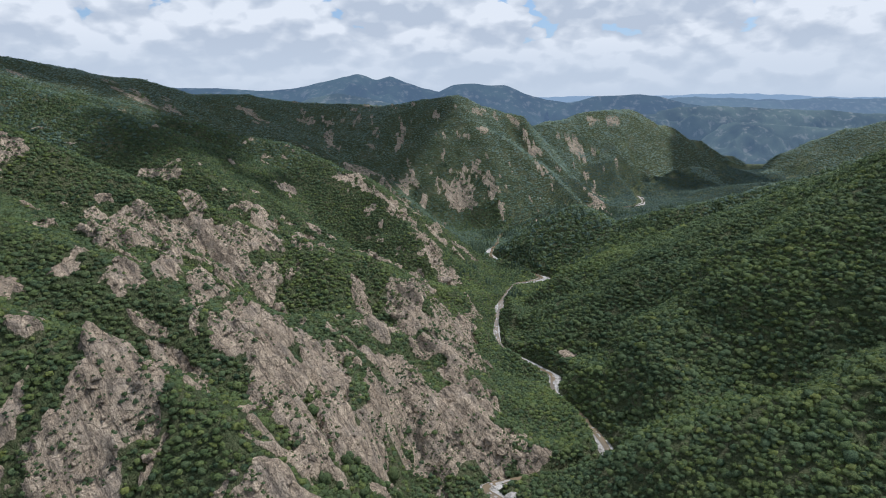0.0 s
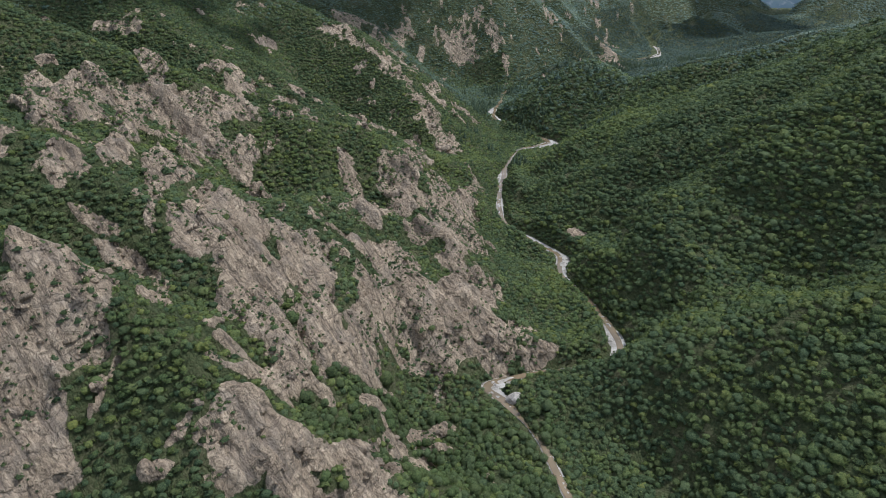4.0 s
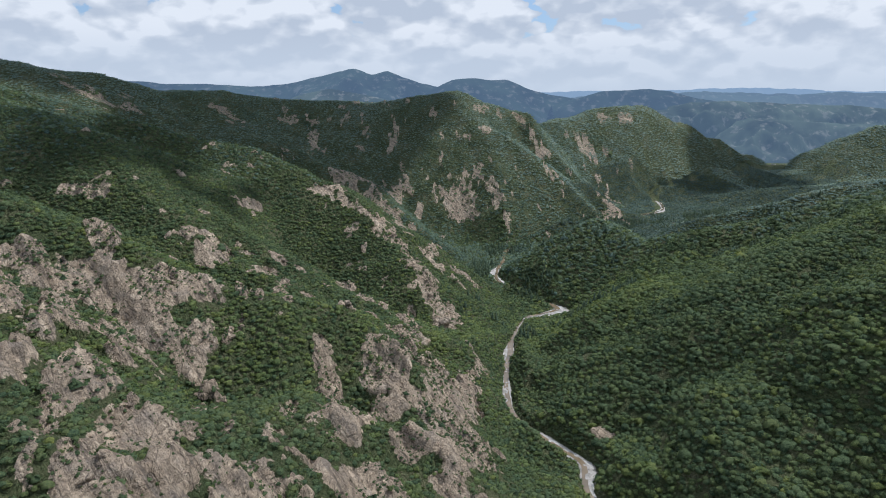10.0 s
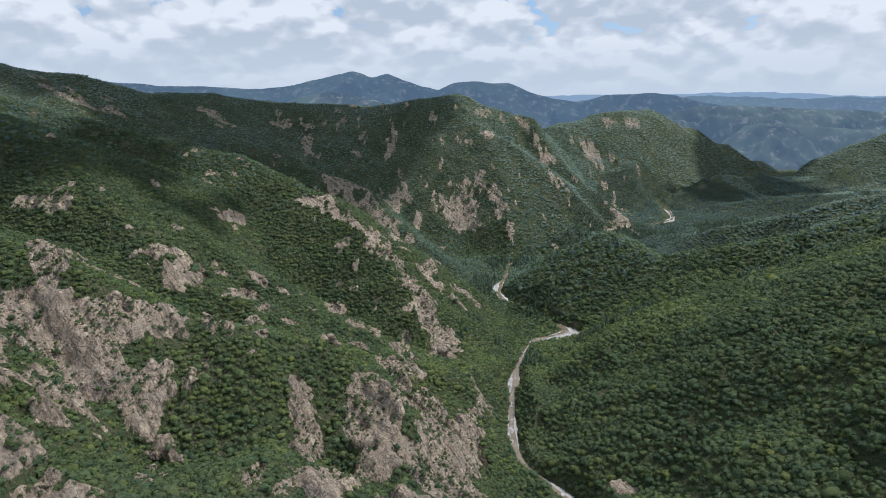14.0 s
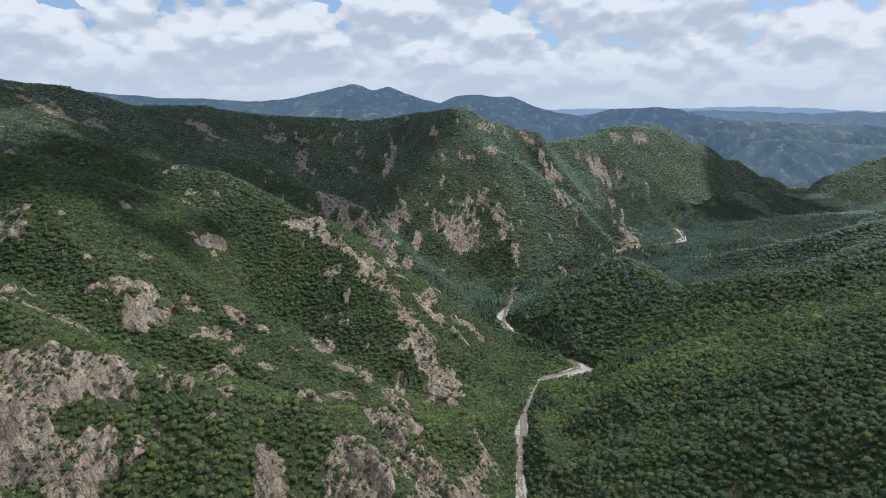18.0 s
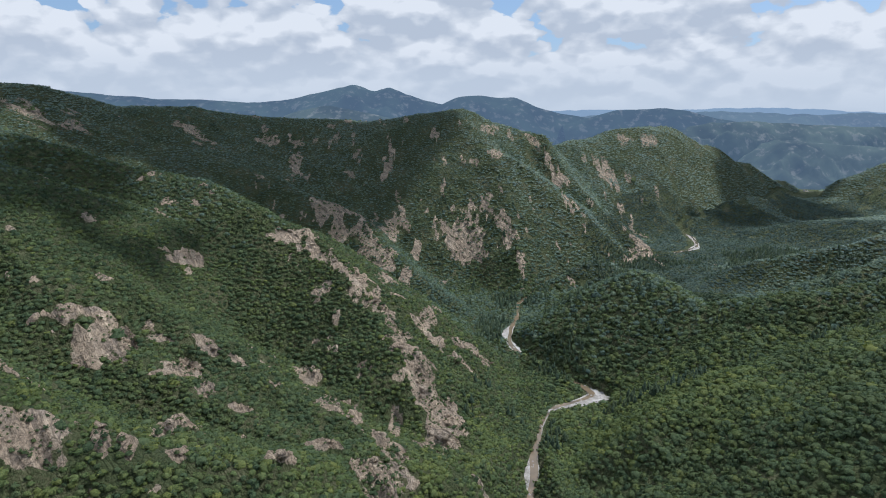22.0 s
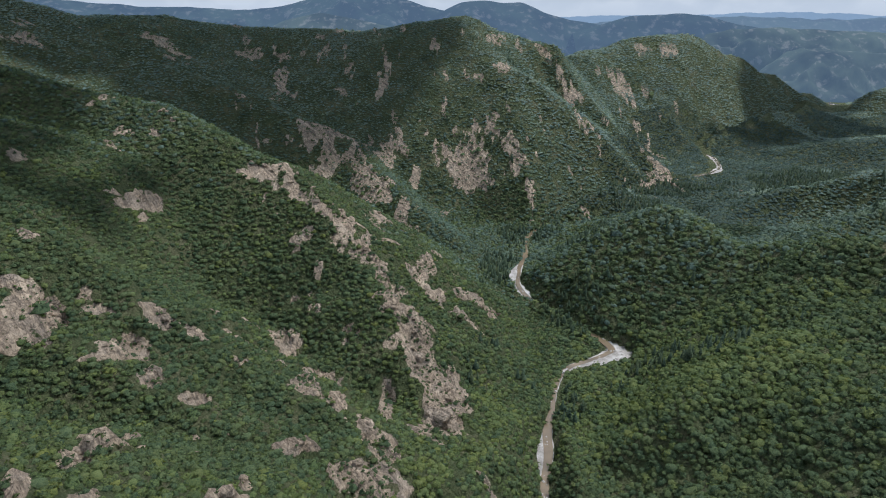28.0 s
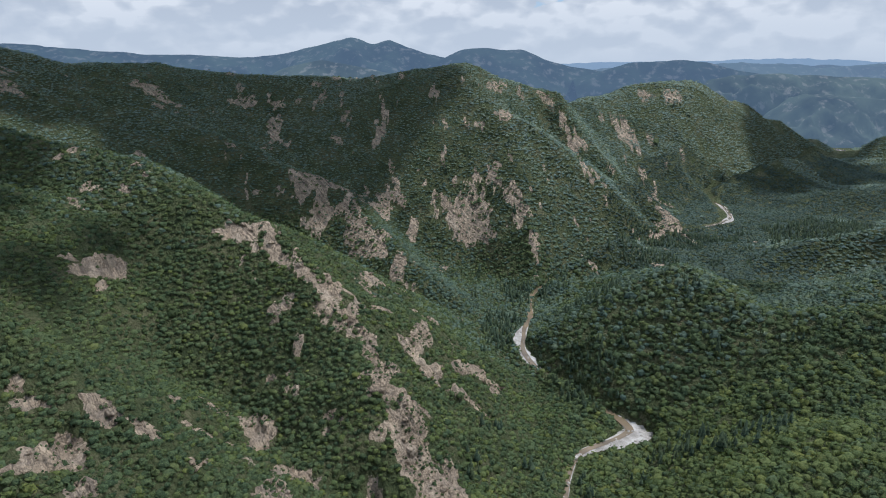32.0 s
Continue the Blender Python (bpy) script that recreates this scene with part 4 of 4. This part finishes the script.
crowns("forest", x[keep], y[keep], 5.0 * rng.lognormal(0, 0.25, keep.sum()), SPARE, leaf_green, "green woods on the slopes round the gorge")

# scrub on the bare rock
x, y = scatter(-420, 60, 215, 960, 2.1)
h, dr = landform(x, y)
rock = rock_share(x, y, h, dr)
keep = (rock > 0.5) & (dr > 7) & (np.abs(x) < 0.74 * y + 40) & (fbm(x, y, 22, 3, 79) + 0.5 * rng.uniform(-1, 1, x.shape) + 1.6 * np.clip(runnel(x, y) - 0.60, 0, 1) > 0.32 - 0.2 * smooth(385, 430, y))
x, y = x[keep], y[keep]
crowns("scrub", x, y, 0.85 * rng.lognormal(0, 0.45, len(x)), SMALL, leaf_green, "small dark green shrubs in cracks of the bare rock", 0.8)

# bushes on the bare faces of the hills over the valley
x, y = scatter(-620, 560, 960, 1950, 4.6)
h, dr = landform(x, y)
keep = (rock_share(x, y, h, dr) > 0.4) & (dr > 8) & (fbm(x, y, 30, 3, 81) + 0.7 * rng.uniform(-1, 1, x.shape) > 0.12)
x, y = x[keep], y[keep]
crowns("scrub", x, y, 1.9 * rng.lognormal(0, 0.35, len(x)), SPARE, leaf_green, "low green bushes scattered over bare hill faces", 0.9, 0.45)

# dark pines along the river
PINES = [(112, 900, 26, 40), (60, 1010, 30, 60), (140, 1010, 30, 40), (95, 1110, 40, 40), (118, 870, 18, 22), (150, 800, 20, 24), (180, 770, 24, 20),
         (330, 1330, 90, 45), (250, 1230, 60, 40), (85, 770, 14, 30), (560, 1350, 120, 90)]


def spire(seed):
    r = np.random.default_rng(seed)
    co, faces = [], []
    for k in range(4):
        z0, z1, w = 0.5 + 0.75 * k, 1.75 + 0.75 * k, 1.0 - 0.2 * k
        b = len(co)
        co.append((0.05 * r.normal(), 0.05 * r.normal(), z1))
        for s in range(6):
            a = 2 * math.pi * (s + 0.5 * (k % 2)) / 6
            d = w * (1 + 0.18 * r.normal())
            co.append((d * math.cos(a), d * math.sin(a), z0 + 0.1 * r.normal()))
        faces += [(b, b + 1 + s, b + 1 + (s + 1) % 6) for s in range(6)]
    co = np.array(co)
    lean = co * np.array([1, 1, 0]) + np.array([0, 0, 0.5])
    return co, np.array(faces), lean / np.linalg.norm(lean, axis=1)[:, None]


SPIRES = [spire(400 + k) for k in range(6)]
x, y = scatter(0, 700, 740, 1460, 5.2)
inside = np.zeros(x.shape)
for cx, cy, a, b in PINES:
    inside = np.maximum(inside, 1 - np.sqrt(((x - cx) / a) ** 2 + ((y - cy) / b) ** 2))
h, dr = landform(x, y)
keep = (inside + 0.35 * fbm(x, y, 20, 3, 83) > 0.18) & (dr > 8)
x, y = x[keep], y[keep]
crowns("pine_wood", x, y, 1.45 * rng.lognormal(0, 0.25, len(x)), SPIRES, leaf_pine, "dark narrow pines standing along the river", 1.0, 0.35)

# the nearest trees, one by one
def clump_crown(seed):
    co, faces, lean = leafy(260, 8, 900 + seed, (4, 9))
    me = bulk_mesh("crown", co + np.array([0, 0, 0.45]), faces)
    me.polygons.foreach_set("use_smooth", np.ones(len(me.polygons), bool))
    me.normals_split_custom_set_from_vertices(lean.astype(np.float32))
    me.attributes.new("own", "FLOAT", "POINT").data.foreach_set("value", np.full(len(co), (seed * 0.37) % 1.0, np.float32))
    me.materials.append(leaf_bright if seed % 3 == 0 else leaf_green)
    return me


def trunk_mesh(seed):
    r = random.Random(seed)
    bm = bmesh.new()

    def limb(a, b, ra, rb):
        d = b - a
        m = Matrix.Translation((a + b) / 2) @ d.to_track_quat("Z", "Y").to_matrix().to_4x4()
        bmesh.ops.create_cone(bm, cap_ends=True, segments=6, radius1=ra, radius2=rb, depth=d.length, matrix=m)

    top = Vector((r.uniform(-0.08, 0.08), r.uniform(-0.08, 0.08), 0.75))
    limb(Vector((0, 0, -0.12)), top, 0.07, 0.035)
    for k in range(4):
        a = 2 * math.pi * k / 4 + r.random()
        limb(top * (0.45 + 0.12 * k), top * (0.5 + 0.12 * k) + Vector((0.45 * math.cos(a), 0.45 * math.sin(a), 0.3)), 0.03, 0.012)
    me = bpy.data.meshes.new("trunk")
    bm.to_mesh(me)
    bm.free()
    me.materials.append(bark)
    return me


KINDS = []
for k in range(6):
    root = new("tree")
    for nm, me in (("trunk", trunk_mesh(k)), ("crown", clump_crown(k + 1))):
        part_ = new(nm, me)
        part_.parent = root
    tagged(root, "leafy green broadleaf tree on the slope above the river", "tree", "trees nearest the gorge bend")
    KINDS.append(root)
for n, (x, y) in enumerate(STAND):
    z = float(height_at(np.array([x]), np.array([y]))[0])
    s = 2.2 * math.exp(0.2 * float(rng.normal()))
    m = pose(x, y, z, 0, 0, float(rng.uniform(0, 360))) @ Matrix.Diagonal((s, s, s, 1))
    if n < len(KINDS):
        KINDS[n].matrix_world = m
    else:
        copy_thing(KINDS[n % len(KINDS)], m).scale = (s, s, s)

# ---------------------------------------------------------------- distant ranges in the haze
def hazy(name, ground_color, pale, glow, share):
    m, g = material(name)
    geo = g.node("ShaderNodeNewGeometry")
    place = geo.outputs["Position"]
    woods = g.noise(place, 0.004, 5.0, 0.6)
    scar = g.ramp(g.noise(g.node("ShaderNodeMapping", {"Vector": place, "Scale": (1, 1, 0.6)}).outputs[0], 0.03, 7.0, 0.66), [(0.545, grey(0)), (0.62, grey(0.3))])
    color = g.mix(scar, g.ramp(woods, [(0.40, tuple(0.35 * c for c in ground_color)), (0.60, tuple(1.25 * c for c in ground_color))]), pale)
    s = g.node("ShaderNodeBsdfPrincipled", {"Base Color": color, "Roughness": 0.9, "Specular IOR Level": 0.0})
    # distance haze: an even blue emission mixed over the hills' own colour
    haze_glow = g.node("ShaderNodeEmission", {"Color": (*glow, 1), "Strength": 1.0})
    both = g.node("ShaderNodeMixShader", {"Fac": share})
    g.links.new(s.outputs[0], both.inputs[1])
    g.links.new(haze_glow.outputs[0], both.inputs[2])
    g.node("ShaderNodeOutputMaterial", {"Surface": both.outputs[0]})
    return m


def far_range(depth, crest, mat, label, rough=14, width=450, seed=0):
    """A range of hills: crest points (x, z), falling to both sides."""
    xs = np.arange(crest[0][0], crest[-1][0] + 1, 11.0)
    cx, cz = [c[0] for c in crest], [c[1] for c in crest]
    z = sum(np.interp(xs + o, cx, cz) for o in (-16, -8, 0, 8, 16)) / 5
    z = z + rough * 0.9 * fbm(xs, 0 * xs, 240, 5, seed, 0.6)
    v = np.concatenate([np.linspace(-1, 0, 40), np.linspace(0, 1, 6)[1:]])
    gx, gv = np.meshgrid(xs, v)
    gy = depth + gv * width + 60 * fbm(gx, gv * width, 260, 3, seed + 1)
    fall = np.abs(gv) ** 1.15
    h = np.interp(gx, xs, z) * (1 - fall) + rough * 7.5 * (ridged(gx, gy, 170, 5, seed + 2) - 0.55) * np.sin(np.pi * np.clip(fall, 0, 1)) - 60 * fall
    nx = len(xs)
    i = (np.arange(len(v) - 1)[:, None] * nx + np.arange(nx - 1)[None]).reshape(-1)
    me = bulk_mesh("backdrop", np.stack([gx, gy, h], -1).reshape(-1, 3), np.stack([i, i + 1, i + nx + 1, i + nx], -1))
    me.polygons.foreach_set("use_smooth", np.ones(len(me.polygons), bool))
    me.materials.append(mat)
    return tagged(new("backdrop", me), label, "distant hills", kind="structure")


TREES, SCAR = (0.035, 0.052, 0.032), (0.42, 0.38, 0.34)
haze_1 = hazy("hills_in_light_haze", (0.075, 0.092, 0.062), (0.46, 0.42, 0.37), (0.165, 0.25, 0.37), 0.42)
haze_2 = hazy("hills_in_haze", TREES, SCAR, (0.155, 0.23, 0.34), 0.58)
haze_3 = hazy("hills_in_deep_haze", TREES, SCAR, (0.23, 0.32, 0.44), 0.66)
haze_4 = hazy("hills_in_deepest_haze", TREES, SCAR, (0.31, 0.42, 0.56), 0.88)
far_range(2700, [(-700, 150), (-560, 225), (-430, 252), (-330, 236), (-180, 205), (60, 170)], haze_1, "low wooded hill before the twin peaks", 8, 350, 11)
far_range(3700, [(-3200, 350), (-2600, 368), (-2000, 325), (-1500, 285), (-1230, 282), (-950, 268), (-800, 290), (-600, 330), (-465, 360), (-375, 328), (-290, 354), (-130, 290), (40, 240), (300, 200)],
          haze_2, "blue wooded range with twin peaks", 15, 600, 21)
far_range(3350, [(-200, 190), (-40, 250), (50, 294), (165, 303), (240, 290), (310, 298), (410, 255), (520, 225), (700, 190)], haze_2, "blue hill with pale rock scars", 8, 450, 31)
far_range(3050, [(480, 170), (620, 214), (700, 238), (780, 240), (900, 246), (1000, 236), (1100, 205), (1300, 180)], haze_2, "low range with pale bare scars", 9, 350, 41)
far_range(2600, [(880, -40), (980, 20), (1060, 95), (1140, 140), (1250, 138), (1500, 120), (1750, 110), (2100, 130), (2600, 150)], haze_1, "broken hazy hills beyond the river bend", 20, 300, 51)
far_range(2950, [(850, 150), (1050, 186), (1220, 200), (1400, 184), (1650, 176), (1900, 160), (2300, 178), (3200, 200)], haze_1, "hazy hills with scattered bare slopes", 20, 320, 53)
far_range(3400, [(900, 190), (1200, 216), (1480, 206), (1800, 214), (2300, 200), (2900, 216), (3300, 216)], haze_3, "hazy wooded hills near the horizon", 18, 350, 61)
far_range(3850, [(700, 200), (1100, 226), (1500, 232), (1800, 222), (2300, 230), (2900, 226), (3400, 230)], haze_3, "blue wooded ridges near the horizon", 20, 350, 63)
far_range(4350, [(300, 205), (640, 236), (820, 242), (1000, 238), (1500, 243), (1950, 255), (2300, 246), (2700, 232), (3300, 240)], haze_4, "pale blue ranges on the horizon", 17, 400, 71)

# ---------------------------------------------------------------- clouds overhead, whose shadows lie on the slopes
cloud_mat, g = material("cloud_white")
finish(g, (0.85, 0.86, 0.88, 1), 1.0)


def cumulus(target, lobes, seed, base=1700):
    """A heaped cloud that stands between the sun and the target; its lobes are (x, y, radius) round the target."""
    d = (base - target[2]) / SUN_DIR.z
    cx, cy = target[0] + SUN_DIR.x * d, target[1] + SUN_DIR.y * d
    r = np.random.default_rng(seed)
    cos, fs, total = [], [], 0
    for lx, ly, radius in lobes:
        for k in range(26):
            a, q = r.uniform(0, 2 * math.pi), math.sqrt(r.uniform(0, 1)) if k else 0.0
            size = radius * (r.uniform(0.18, 0.42) if k else 0.8)
            co, faces = crown_shape(3, 8, seed * 100 + k)
            co = co * size * np.array([1, 1, 0.45])
            reach = q * (radius - 0.3 * size)
            cos.append(co + np.array([cx + lx + reach * math.cos(a), cy + ly + reach * math.sin(a), base + 0.25 * size]))
            fs.append(faces + total)
            total += len(co)
    me = bulk_mesh("cumulus_cloud", np.concatenate(cos), np.concatenate(fs))
    me.materials.append(cloud_mat)
    return tagged(new("cumulus_cloud", me), "white heaped cloud drifting high over the gorge", "cloud", "clouds overhead")


cumulus((-330, 1330, 170), [(0, 0, 150), (170, 10, 115), (245, 60, 85), (255, -45, 60), (130, -80, 80), (-170, -30, 150), (20, 120, 120), (180, 130, 110), (-330, -90, 150), (-450, -190, 120)], 3)
cumulus((-285, 800, 165), [(-45, 105, 52), (-95, 130, 56), (-60, 70, 42), (-95, 110, 48), (-110, 50, 50), (88, -15, 30), (98, 45, 24), (0, 0, 34), (30, -20, 26), (-36, 14, 30), (50, -30, 18), (-62, -8, 22), (-100, 10, 40), (-140, 20, 40), (20, 30, 22), (-20, -42, 26), (-68, -48, 32), (-110, -40, 34)], 5)
cumulus((800, 1990, 50), [(0, 0, 120), (110, 50, 110), (-60, -40, 90), (220, 140, 90), (-40, 60, 70), (-20, -110, 90), (100, -50, 80), (110, -130, 90), (20, -170, 70), (-134, -276, 70), (-191, -291, 70), (-54, -250, 70)], 6)
